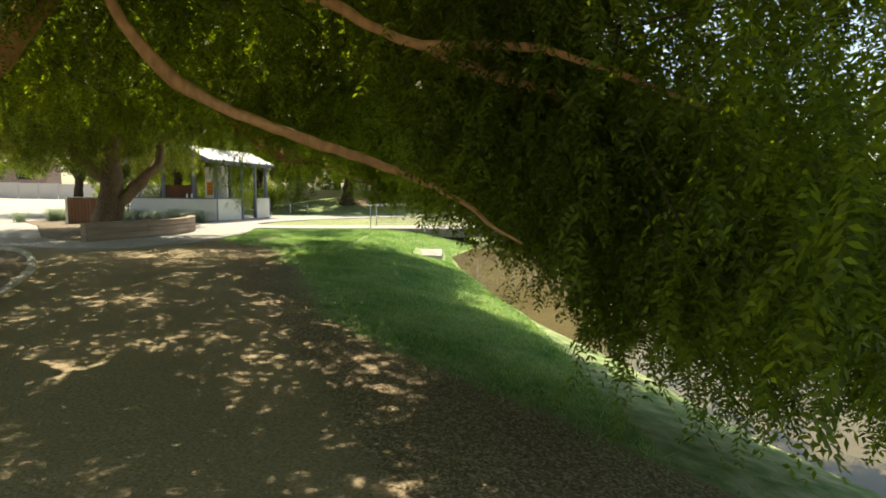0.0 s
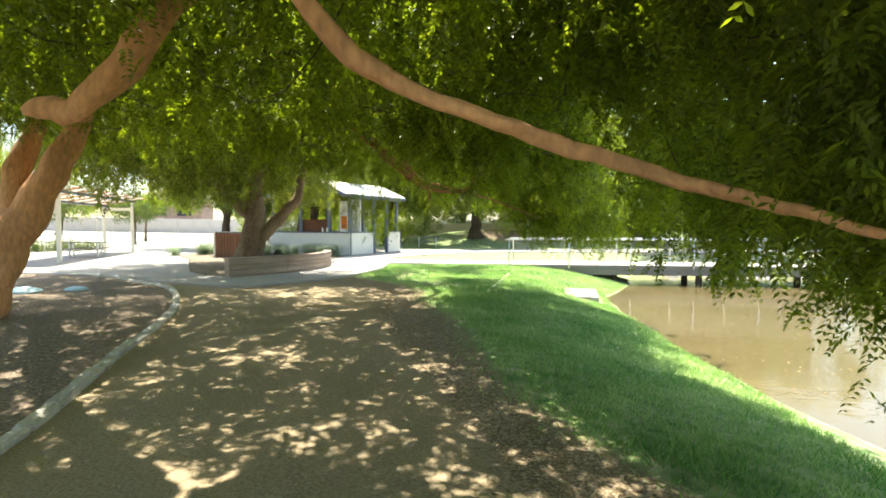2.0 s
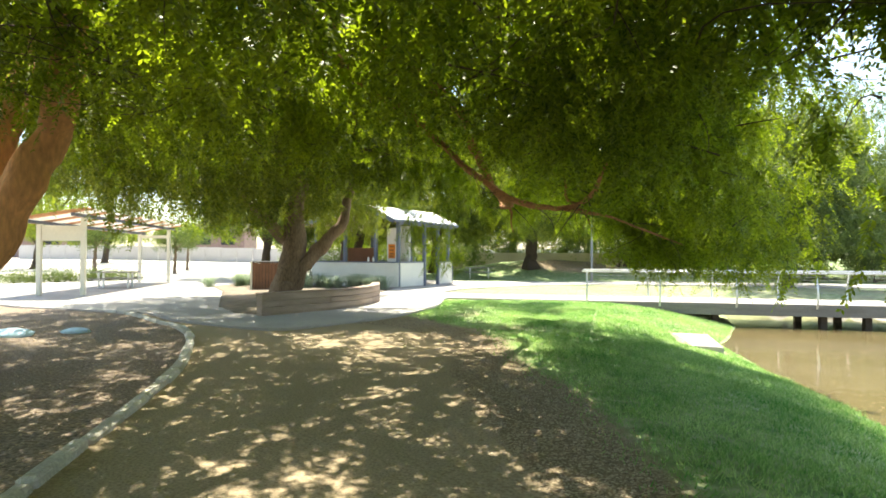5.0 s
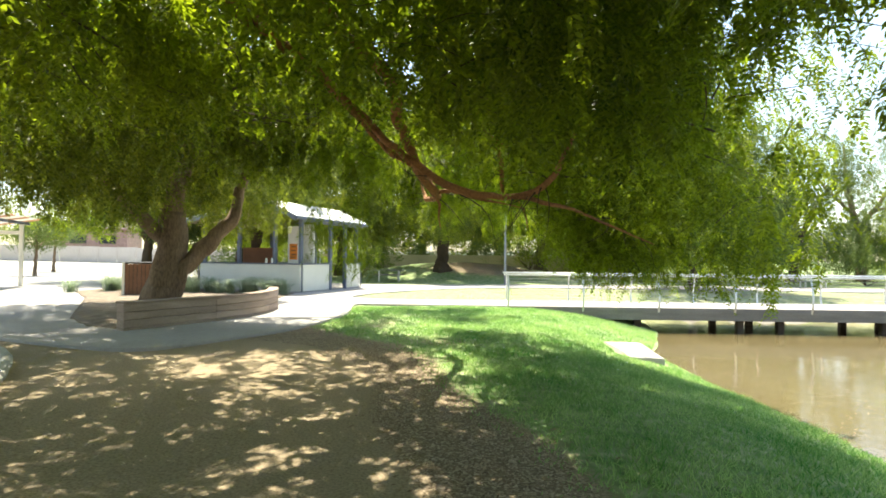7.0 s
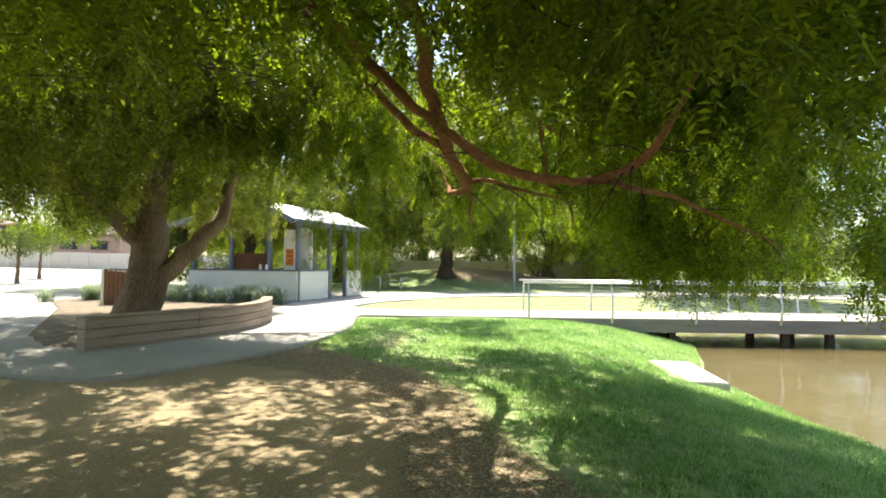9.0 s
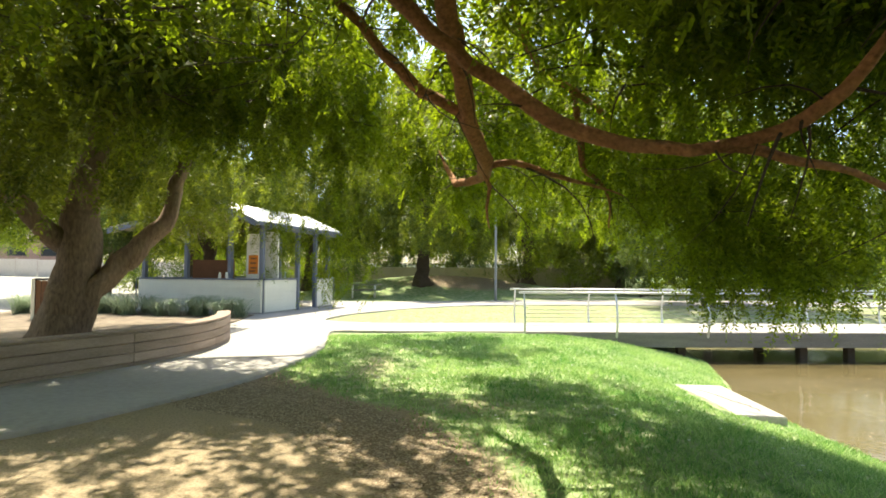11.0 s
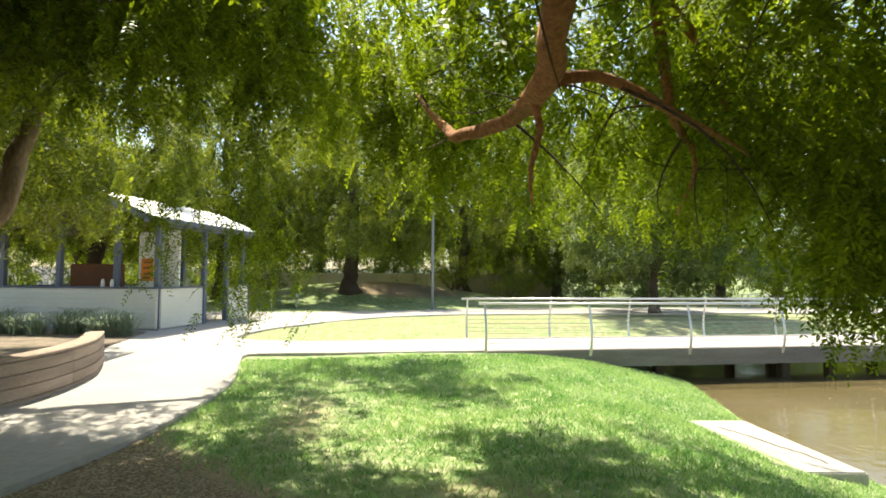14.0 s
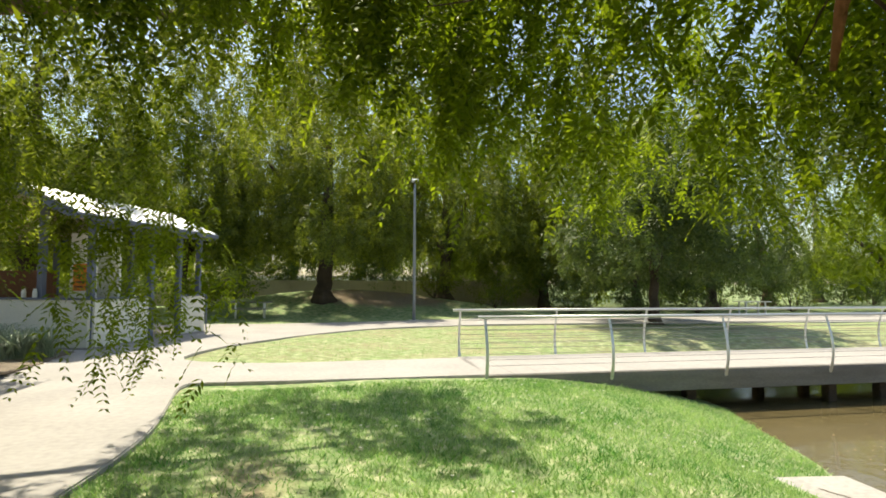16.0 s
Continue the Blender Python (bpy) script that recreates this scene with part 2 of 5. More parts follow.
def box(x0, y0, z0, x1, y1, z1, bevel=0.008):
    bm = bmesh.new()
    bmesh.ops.create_cube(bm, size=1.0, matrix=Matrix.Translation(((x0 + x1) / 2, (y0 + y1) / 2, (z0 + z1) / 2)) @ Matrix.Diagonal((x1 - x0, y1 - y0, z1 - z0, 1)))
    if bevel:
        bmesh.ops.bevel(bm, geom=bm.edges[:], offset=bevel, segments=1, affect="EDGES")
    return bm


def smooth_line(points, step):
    """A Catmull-Rom line through the points, (n, d) at even steps."""
    p = np.array(points, float)
    p = np.vstack([2 * p[0] - p[1], p, 2 * p[-1] - p[-2]])
    out = []
    for i in range(1, len(p) - 2):
        k = max(2, int(np.linalg.norm(p[i + 1][:3] - p[i][:3]) / step))
        for u in np.arange(k) / k:
            out.append(0.5 * (2 * p[i] + (p[i + 1] - p[i - 1]) * u + (2 * p[i - 1] - 5 * p[i] + 4 * p[i + 1] - p[i + 2]) * u * u + (3 * p[i] - p[i - 1] - 3 * p[i + 1] + p[i + 2]) * u ** 3))
    out.append(p[-2])
    return np.array(out)


def tube(name, points, material, sides=12, step=0.15, rough=0.08, flare=0.0, smooth=True):
    """A knobbly limb along points (x, y, z, radius), closed at both ends."""
    c = smooth_line(points, step)
    if rough:
        for row in c[1:-1]:
            v = noise.noise_vector(Vector(row[:3]) * 2.3) * min(row[3], 0.06) + noise.noise_vector(Vector(row[:3]) * 5.5) * min(0.6 * row[3], 0.03)
            row[0], row[1], row[2] = row[0] + v.x, row[1] + v.y, row[2] + v.z
    verts, faces = [], []
    d0 = Vector(c[1][:3]) - Vector(c[0][:3])
    side = d0.orthogonal().normalized()
    for i, row in enumerate(c):
        a = Vector(c[max(0, i - 1)][:3])
        b = Vector(c[min(len(c) - 1, i + 1)][:3])
        d = (b - a).normalized()
        s = (side - d * side.dot(d)).normalized()
        side = s
        u = s.cross(d)
        for k in range(sides):
            an = 2 * math.pi * k / sides
            r = row[3] * (1 + rough * noise.noise(Vector((row[0] * 1.7 + math.cos(an) * 1.2, row[1] * 1.7 + math.sin(an) * 1.2, row[2] * 1.7))) * 2)
            if flare:
                r *= 1 + flare * math.exp(-max(0, row[2]) / 0.25) * (1 + 0.5 * math.cos(an * 5 + 1))
            verts.append(Vector(row[:3]) + (s * math.cos(an) + u * math.sin(an)) * r)
    for i in range(len(c) - 1):
        for k in range(sides):
            k2 = (k + 1) % sides
            faces.append((i * sides + k, i * sides + k2, (i + 1) * sides + k2, (i + 1) * sides + k))
    faces.append(tuple(range(sides))[::-1])
    faces.append(tuple((len(c) - 1) * sides + k for k in range(sides)))
    return mesh_from(name, verts, faces, material, smooth)


rng = np.random.default_rng(7)


def unit(v):
    return v / np.maximum(np.linalg.norm(v, axis=-1, keepdims=True), 1e-9)


def leaf_quads(base, along, length, width, droop=0.25, normal=None):
    """Leaf-shaped quads at base, pointing along, of that length and width; normal: which way their faces look."""
    k = len(base)
    side = unit(np.cross(along, unit(rng.normal(size=(k, 3))) if normal is None else normal + 0.35 * rng.normal(size=(k, 3))))
    length, width = np.broadcast_to(length, k)[:, None], np.broadcast_to(width, k)[:, None]
    mid = base + along * length * 0.5
    tip = base + along * length
    tip[:, 2] -= droop * length[:, 0]
    return np.stack([base, mid + side * width * 0.5, tip, mid - side * width * 0.5], 1)


def strands(tops, lengths, leaf=0.24, per_metre=11, leaflets=7, size=(0.07, 0.022), swing=0.25):
    """Hanging twigs with feathered leaves: leaflets in pairs along each leaf."""
    counts = np.maximum(3, (lengths * per_metre).astype(int))
    idx = np.repeat(np.arange(len(tops)), counts)
    s = rng.random(len(idx))
    ang = rng.random(len(tops)) * 2 * np.pi
    out = np.stack([np.cos(ang), np.sin(ang), 0 * ang], 1) * (swing * lengths)[:, None]
    p = tops[idx] + out[idx] * (1 - (1 - s) ** 2)[:, None]
    p[:, 2] -= lengths[idx] * s ** 1.15
    a2 = rng.random(len(idx)) * 2 * np.pi
    d = unit(np.stack([np.cos(a2), np.sin(a2), -0.55 - 0.9 * rng.random(len(idx))], 1))
    lid = np.repeat(np.arange(len(idx)), leaflets * 2)
    j = np.tile(np.repeat(np.arange(leaflets), 2), len(idx))
    sd = np.tile(np.array([1.0, -1.0]), len(idx) * leaflets)
    side = unit(np.cross(d, np.array([0, 0, 1.0])) + 0.35 * rng.normal(size=d.shape))
    ll = leaf * (0.7 + 0.6 * rng.random(len(idx)))
    b = p[lid] + d[lid] * (ll[lid] * (j + 0.7) / leaflets)[:, None]
    b[:, 2] -= 0.35 * ll[lid] * ((j + 0.7) / leaflets) ** 2
    al = unit(side[lid] * sd[:, None] + d[lid] * 0.8 + 0.12 * rng.normal(size=(len(lid), 3)))
    taper = 1 - 0.5 * (j / leaflets) ** 2
    return leaf_quads(b, al, size[0] * taper * (0.8 + 0.4 * rng.random(len(lid))), size[1], 0.12, unit(np.cross(d, side))[lid])


def clumps(centres, radius, per, size, flat=0.8, hang=0.3):
    """Loose leaves about centres."""
    k = len(centres) * per
    o = rng.normal(size=(k, 3)) * 0.5
    o[:, 2] *= flat
    r = np.repeat(np.broadcast_to(radius, len(centres)), per)[:, None]
    b = np.repeat(centres, per, 0) + o * r
    al = unit(rng.normal(size=(k, 3)) + np.array([0, 0, -hang]))
    return leaf_quads(b, al, size[0] * (0.6 + 0.8 * rng.random(k)), size[1])


# ---- the lie of the land ----
WATER_Z = -0.72
SHORE_Y = np.array([-60, -12, 0, 3.5, 5.5, 8, 10.5, 13.5, 16, 18.3, 21.3, 23.5, 26, 30, 33])
SHORE_X = np.array([16, 8.2, 4.8, 3.8, 3.1, 2.4, 1.65, 1.12, 0.75, 0.38, 0.25, 0.95, 1.5, 1.9, 2.4])
EDGE = [(-2.2, -3.5), (-3.2, 0.5), (-4.2, 3.0), (-5.2, 5.35), (-6.35, 7.5), (-7.55, 9.8), (-8.4, 11.3), (-9.3, 12.55), (-10.05, 13.5), (-10.8, 14.3), (-11.7, 15.0), (-12.7, 15.6), (-14.6, 16.7), (-17, 17.6)]
TRACK = [(0.9, -6), (0.5, 0), (-0.3, 2.9), (-0.9, 4.4), (-1.7, 6.0), (-2.5, 7.6), (-3.7, 10), (-4.5, 11.6), (-5.4, 14.6), (-6.7, 16.2), (-8.3, 16.9)]
TURF = [(4.0, -6), (3.0, 0), (1.85, 3.4), (0.6, 4.6), (-0.7, 6.0), (-1.6, 7.3), (-2.4, 9.6), (-3.0, 11.7), (-4.0, 13.4), (-4.6, 15.6), (-5.6, 16.9), (-6.6, 17.6), (-7.6, 18.8), (-7.9, 19.6)]


def shore(y):
    return np.interp(y, SHORE_Y, SHORE_X)


def far_bank(x):
    return 31.0 + 0.12 * np.maximum(x - 8, 0)


def height(x, y):
    x, y = np.asarray(x, float), np.asarray(y, float)
    d1 = shore(y) - x                      # how far inland of the near shore
    d2 = y - far_bank(x)                   # and of the far one
    inland = np.maximum(d1, d2 * 1.3)
    inland = np.where(x < -3, np.maximum(inland, 4.5), inland)
    k = np.clip(1 - inland / 4.3, 0, 1.35)
    z = 0.03 - 0.75 * k ** 1.6
    mound = 1.3 * np.exp(-(((x + 7) / 8) ** 2 + ((y - 49) / 4.0) ** 2))
    rise = 0.6 * np.clip((y - 50) / 40, 0, 1) + 0.6 * np.clip((-x - 45) / 30, 0, 1)
    rough = 0.02 * np.sin(x * 1.3 + y * 0.7) * np.sin(y * 1.1 - x * 0.4)
    return z + mound + np.minimum(rise, 0.9) + rough


def right_of(x, y, line):
    """Signed distance in x to a line given as (x, y) points in rising y: positive on its right."""
    l = np.array(line)
    return x - np.interp(y, l[:, 1], l[:, 0])


def regions(x, y):
    """How much each ground cover counts at a place, 0 to 1."""
    soft = lambda d, w: np.clip(0.5 + d / w, 0, 1)
    turf = np.where(y < 19.6, soft(right_of(x, y, TURF), 1.0), soft(right_of(x, y, [(-7.8, 19.6), (-7.75, 21.5), (-8.25, 24.2), (-8.3, 26)]), 0.3))
    turf = np.where(y > 24.6, 1.0, turf)
    turf = np.where((y > 27.5) & (y < 38) & (x > -10), 0.56, turf)
    worn = 0.5 * np.exp(-(((x + 6.3) / 0.8) ** 2 + ((y - 19.8) / 2.4) ** 2)) + 0.5 * np.exp(-(((x + 4.6) / 1.2) ** 2 + ((y - 17.2) / 0.8) ** 2))
    turf = np.clip(turf - worn, 0, 1)
    bed = (x < right_line(y)) & (y < 17.6)
    mulch = np.where(bed, 1.0, 0.0)
    litter = soft(right_of(x, y, TRACK), 0.6) * (1 - turf) * np.clip(1 - 1.6 * worn, 0, 1) * np.where(y < 19.6, 1, 0) * np.where(bed, 0, 1)
    garden = np.where((x < -10.2) & (x > -19) & (y > 17.7) & (y < 31), 1.0, 0.0)
    mulch = np.maximum(mulch, garden)
    strip = np.where((np.abs(x + 31.4 - 0.47 * (y - 29.5)) < 1.4) & (y > 26) & (y < 33.5), 1.0, 0.0)
    mulch = np.maximum(mulch, strip)
    gravel = np.where((x < -20) & (y > 15), 1.0 - strip, 0.0) * soft(95 - y, 8) * 0.9
    turf = np.where((x < -14) & (x > -20) & (y > 30), 0.8, turf)
    mound_litter = 0.9 * np.exp(-(((x + 5) / 5) ** 2 + ((y - 47) / 2.5) ** 2))
    litter = np.maximum(litter, np.where(y > 38, mound_litter, 0))
    return turf, litter, mulch, gravel


def right_line(y):
    l = np.array(EDGE)
    return np.interp(y, l[:, 1], l[:, 0])


def build_ground():
    def steps(marks):
        out = [marks[0][0]]
        for lo, hi, st in marks:
            out += list(np.arange(lo, hi, st)[1:]) + [hi]
        return np.array(sorted(set(np.round(out, 4))))
    xs = steps([(-900, -200, 100), (-200, -60, 14), (-60, -20, 1.6), (-20, 5, 0.14), (5, 20, 0.6), (20, 60, 3), (60, 200, 14), (200, 900, 100)])
    ys = steps([(-600, -60, 60), (-60, -6, 3), (-6, 28, 0.14), (28, 50, 0.5), (50, 100, 2.5), (100, 250, 15), (250, 1200, 120)])
    X, Y = np.meshgrid(xs, ys)
    Z = height(X, Y)
    nx, ny = len(xs), len(ys)
    me = bpy.data.meshes.new("ground")
    v = np.stack([X, Y, Z], -1).reshape(-1, 3)
    me.vertices.add(len(v))
    me.vertices.foreach_set("co", v.astype(np.float32).reshape(-1))
    i = np.arange(nx * ny).reshape(ny, nx)
    f = np.stack([i[:-1, :-1], i[:-1, 1:], i[1:, 1:], i[1:, :-1]], -1).reshape(-1)
    k = len(f) // 4
    me.loops.add(len(f))
    me.loops.foreach_set("vertex_index", f.astype(np.int32))
    me.polygons.add(k)
    me.polygons.foreach_set("loop_start", np.arange(k, dtype=np.int32) * 4)
    me.polygons.foreach_set("use_smooth", np.ones(k, bool))
    me.update(calc_edges=True)
    for name, values in zip(("turf", "litter", "mulch", "gravel"), regions(X, Y)):
        at = me.attributes.new(name, "FLOAT", "POINT")
        at.data.foreach_set("value", values.astype(np.float32).reshape(-1))
    me.materials.append(M_GROUND)
    return tagged(new("ground", me), "ground of packed sand, turf and bark mulch", "ground", kind="structure")


build_ground()
water = new("water", mesh_from("water", [(-3, -80, WATER_Z), (160, -80, WATER_Z), (160, 60, WATER_Z), (-3, 60, WATER_Z)], [(0, 1, 2, 3)], M_WATER))
tagged(water, "still muddy brown pond water", "water", kind="structure")


def slab(name, outline, z, thick, material, label, category, kind="structure", bevel=0.015):
    """A flat slab with a rounded arris from an outline in plan."""
    bm = bmesh.new()
    vs = [bm.verts.new((x, y, z - thick)) for x, y in outline]
    f = bm.faces.new(vs)
    bmesh.ops.recalc_face_normals(bm, faces=[f])
    if f.normal.z < 0:
        f.normal_flip()
    r = bmesh.ops.extrude_face_region(bm, geom=[f])
    up = [v for v in r["geom"] if isinstance(v, bmesh.types.BMVert)]
    bmesh.ops.translate(bm, verts=up, vec=(0, 0, thick))
    bmesh.ops.recalc_face_normals(bm, faces=bm.faces[:])
    if bevel:
        top = [e for e in bm.edges if all(abs(v.co.z - z) < 1e-5 for v in e.verts)]
        bmesh.ops.bevel(bm, geom=top, offset=bevel, segments=2, affect="EDGES")
    return tagged(part(name, bm, material), label, category, kind=kind)


near_edge = [tuple(p) for p in smooth_line([(-12.6, 16.0), (-11.0, 15.45), (-9.6, 15.3), (-8.93, 15.8), (-8.34, 17.1), (-7.82, 18.9), (-7.7, 20.3), (-7.75, 21.8), (-8.0, 23.1), (-8.25, 24.2), (-8.3, 24.75), (-8.05, 24.93), (-6.45, 25.0), (-4.0, 25.2), (-3.3, 25.27)], 0.4)]
far_edge = [tuple(p) for p in smooth_line([(-3.3, 27.65), (-5.6, 27.35), (-7.6, 27.2), (-9.3, 27.9), (-9.2, 30.0), (-8.0, 32.5), (-6.3, 34.8), (-4.6, 36.2), (-2.6, 36.9), (3, 37.6), (20, 38)], 0.5)]
slab("pavement", near_edge + far_edge + [(45, 39), (45, 43), (12, 42.6), (0, 41.6), (-5, 39.6), (-9.4, 38.4), (-13, 38.6), (-20, 40), (-34, 46), (-40, 40), (-30, 20), (-19, 17.3), (-14.5, 17.1)],
     0.075, 0.4, M_CONC, "pale sun-bleached concrete paving", "pavement")
slab("concrete_landing", [(-1.05, 21.15), (-0.1, 21.1), (-0.12, 18.85), (-0.95, 18.92)], -0.43, 0.5, M_SLAB, "pale concrete landing slab at the edge of the pond", "concrete slab", "")

# ---- timber retaining wall of the garden bed ----
def wall_course(line, z0, z1, thick, start, end):
    """One sleeper of the wall, bent along the line between two of its steps."""
    bm = bmesh.new()
    rings = []
    for i in range(start, end + 1):
        a, b = line[max(0, i - 1)], line[min(len(line) - 1, i + 1)]
        d = unit(np.array(b - a)[None])[0]
        nrm = np.array([-d[1], d[0]])
        p, q = line[i], line[i] + nrm * thick
        rings.append([bm.verts.new((p[0], p[1], z0)), bm.verts.new((q[0], q[1], z0)), bm.verts.new((q[0], q[1], z1)), bm.verts.new((p[0], p[1], z1))])
    for r, s in zip(rings, rings[1:]):
        for k in range(4):
            bm.faces.new((r[k], r[(k + 1) % 4], s[(k + 1) % 4], s[k]))
    bm.faces.new(rings[0][::-1])
    bm.faces.new(rings[-1])
    bmesh.ops.recalc_face_normals(bm, faces=bm.faces[:])
    sharp = [e for e in bm.edges if len(e.link_faces) == 2 and e.calc_face_angle(0) > 0.8]
    bmesh.ops.bevel(bm, geom=sharp, offset=0.012, segments=1, affect="EDGES")
    return bm


def garden_wall():
    line = smooth_line([(-11.05, 17.25), (-10.78, 17.95), (-10.45, 18.7), (-10.1, 19.5), (-9.86, 20.6), (-9.86, 21.5), (-10.02, 22.4), (-10.25, 23.05), (-10.55, 23.75)], 0.2)
    w = thing("retaining_wall", pose(0, 0, 0), "low curved retaining wall of stacked brown timber sleepers", "retaining wall")
    cuts = [0, len(line) // 3, 2 * len(line) // 3, len(line) - 1]
    for c in range(4):
        for a, b in zip(cuts, cuts[1:]):
            part("sleeper", wall_course(line, -0.03 + 0.16 * c, 0.123 + 0.16 * c, 0.24, a, b), M_SLEEPER, w)
    part("capping", wall_course(line, 0.61, 0.655, 0.30, 0, len(line) - 1), M_SLEEPER, w)


garden_wall()


# ---- kiosk ----
def kiosk():
    k = thing("kiosk", pose(-12.1, 29.9, 0.075, 0, 0, 77), "open park kiosk with cream weatherboard half walls and zinc roof", "kiosk")
    L, W, H = 5.3, 5.5, 1.22
    fl = part("floor", box(-0.05, -0.05, -0.2, L + 0.05, W + 0.05, 0.03), M_SLAB, k)

    def half_wall(name, x0, y0, x1, y1):
        w = part(name, box(x0, y0, 0.04, x1, y1, H - 0.03, 0.004), M_BOARD, k)
        along_x = abs(x1 - x0) > abs(y1 - y0)
        n = 8
        for i in range(n):
            z0 = 0.05 + (H - 0.1) * i / n
            z1 = z0 + (H - 0.1) / n - 0.012
            bm = bmesh.new()
            if along_x:
                c = [(x0, y0 - 0.028, z0), (x0, y0 - 0.008, z1), (x0, y0 - 0.002, z1), (x0, y0 - 0.002, z0)]
                far = [(x1, b, d) for _, b, d in c]
            else:
                c = [(x0 - 0.028, y0, z0), (x0 - 0.008, y0, z1), (x0 - 0.002, y0, z1), (x0 - 0.002, y0, z0)]
                far = [(a, y1, d) for a, _, d in c]
            v = [bm.verts.new(p) for p in c] + [bm.verts.new(p) for p in far]
            for q in ((0, 1, 5, 4), (1, 2, 6, 5), (2, 3, 7, 6), (3, 0, 4, 7), (3, 2, 1, 0), (4, 5, 6, 7)):
                bm.faces.new([v[t] for t in q])
            bmesh.ops.recalc_face_normals(bm, faces=bm.faces[:])
            part("weatherboard", bm, M_BOARD, w)
        cap = box(x0 - 0.06, y0 - 0.06, H - 0.03, x1 + 0.06, y1 + 0.06, H + 0.02)
        part("coping", cap, M_POST, w)
        return w

    half_wall("side_wall", 0.09, 0.0, 2.2, 0.1)
    half_wall("side_wall", 3.75, 0.0, L - 0.09, 0.1)
    half_wall("front_wall", 0.0, 0.09, 0.1, W - 0.09)
    half_wall("back_wall", L - 0.1, 2.7, L, W - 0.09)
    half_wall("far_wall", 0.2, W - 0.1, L - 0.2, W)
    ridge_y, ridge_z, eave_z, left_z = 1.35, 3.95, 3.16, 3.05

    def roof_z(y):
        return eave_z + (ridge_z - eave_z) * (y + 0.45) / (ridge_y + 0.45) if y < ridge_y else ridge_z + (left_z - ridge_z) * (y - ridge_y) / (W + 0.5 - ridge_y)

    i_ = 0.18
    for a0, b0 in ((-0.036, -0.036), (L + 0.002, -0.036), (-0.036, W + 0.002)):
        part("corner_trim", box(a0, b0, 0.04, a0 + 0.034, b0 + 0.034, H - 0.035, 0.004), M_POST, k)
    for x, y in ((i_, i_), (2.28, 0), (3.66, 0), (L - i_, i_), (i_, 1.5), (i_, 3.4), (i_, W - i_), (L - i_, 2.6), (L - i_, 4.0), (L - i_, W - i_), (2.6, 1.75)):
        part("post", box(x - 0.075, y - 0.075, 0.0, x + 0.075, y + 0.075, roof_z(y) - 0.16), M_POST, k)
    # roof planes, folded from thin sheet, with ribs
    for y0, y1 in ((-0.28, ridge_y), (ridge_y, W + 0.5)):
        bm = bmesh.new()
        z0, z1 = roof_z(y0 + 1e-6), roof_z(y1 - 1e-6)
        n = 60
        x0, x1 = -0.95, L + 0.02
        prev = None
        for i in range(n + 1):
            x = x0 + (x1 - x0) * i / n
            h = 0.03 * (i % 3 == 0)
            row = [bm.verts.new((x, y0, z0 + h)), bm.verts.new((x, y1, z1 + h)), bm.verts.new((x, y1, z1 - 0.02)), bm.verts.new((x, y0, z0 - 0.02))]
            if prev:
                for q in range(4):
                    bm.faces.new((prev[q], prev[(q + 1) % 4], row[(q + 1) % 4], row[q]))
            prev = row
        bmesh.ops.recalc_face_normals(bm, faces=bm.faces[:])
        rf = part("roof_sheet", bm, M_ROOF, k, "sunlit ribbed zinc roof sheet")
        bm = bmesh.new()
        c = [(x0 + 0.05, y0 + 0.03, z0 - 0.026), (x1 - 0.05, y0 + 0.03, z0 - 0.026), (x1 - 0.05, y1, z1 - 0.026), (x0 + 0.05, y1, z1 - 0.026)]
        v = [bm.verts.new(p) for p in c] + [bm.verts.new((p[0], p[1], p[2] - 0.02)) for p in c]
        for q in ((0, 1, 2, 3), (7, 6, 5, 4), (0, 4, 5, 1), (1, 5, 6, 2), (2, 6, 7, 3), (3, 7, 4, 0)):
            bm.faces.new([v[t] for t in q])
        bmesh.ops.recalc_face_normals(bm, faces=bm.faces[:])
        part("ceiling_lining", bm, M_CEIL, k)
        for i in range(6):
            x = x0 + 0.25 + (x1 - x0 - 0.5) * i / 5
            bm = bmesh.new()
            c = [(x - 0.03, y0 + 0.05, z0 - 0.05), (x + 0.03, y0 + 0.05, z0 - 0.05), (x + 0.03, y1 - 0.02, z1 - 0.05), (x - 0.03, y1 - 0.02, z1 - 0.05)]
            v = [bm.verts.new(p) for p in c] + [bm.verts.new((p[0], p[1], p[2] - 0.11)) for p in c]
            for q in ((0, 1, 2, 3), (7, 6, 5, 4), (0, 4, 5, 1), (1, 5, 6, 2), (2, 6, 7, 3), (3, 7, 4, 0)):
                bm.faces.new([v[t] for t in q])
            bmesh.ops.recalc_face_normals(bm, faces=bm.faces[:])
            part("rafter", bm, M_CEIL, k)
        for x in (x0, x1 - 0.04):
            bm = bmesh.new()
            c = [(x, y0, z0 + 0.0), (x + 0.04, y0, z0), (x + 0.04, y1, z1), (x, y1, z1)]
            v = [bm.verts.new((p[0], p[1], p[2] - 0.022)) for p in c] + [bm.verts.new((p[0], p[1], p[2] - 0.2)) for p in c]
            for q in ((0, 1, 2, 3), (7, 6, 5, 4), (0, 4, 5, 1), (1, 5, 6, 2), (2, 6, 7, 3), (3, 7, 4, 0)):
                bm.faces.new([v[t] for t in q])
            bmesh.ops.recalc_face_normals(bm, faces=bm.faces[:])
            part("bargeboard", bm, M_POST, k)
    part("gutter", box(-0.95, -0.39, eave_z - 0.07, L + 0.02, -0.285, eave_z + 0.05, 0.02), M_POST, k)
    part("eave_beam", box(-0.1, -0.07, eave_z - 0.14, L + 0.1, 0.07, eave_z + 0.03), M_POST, k)
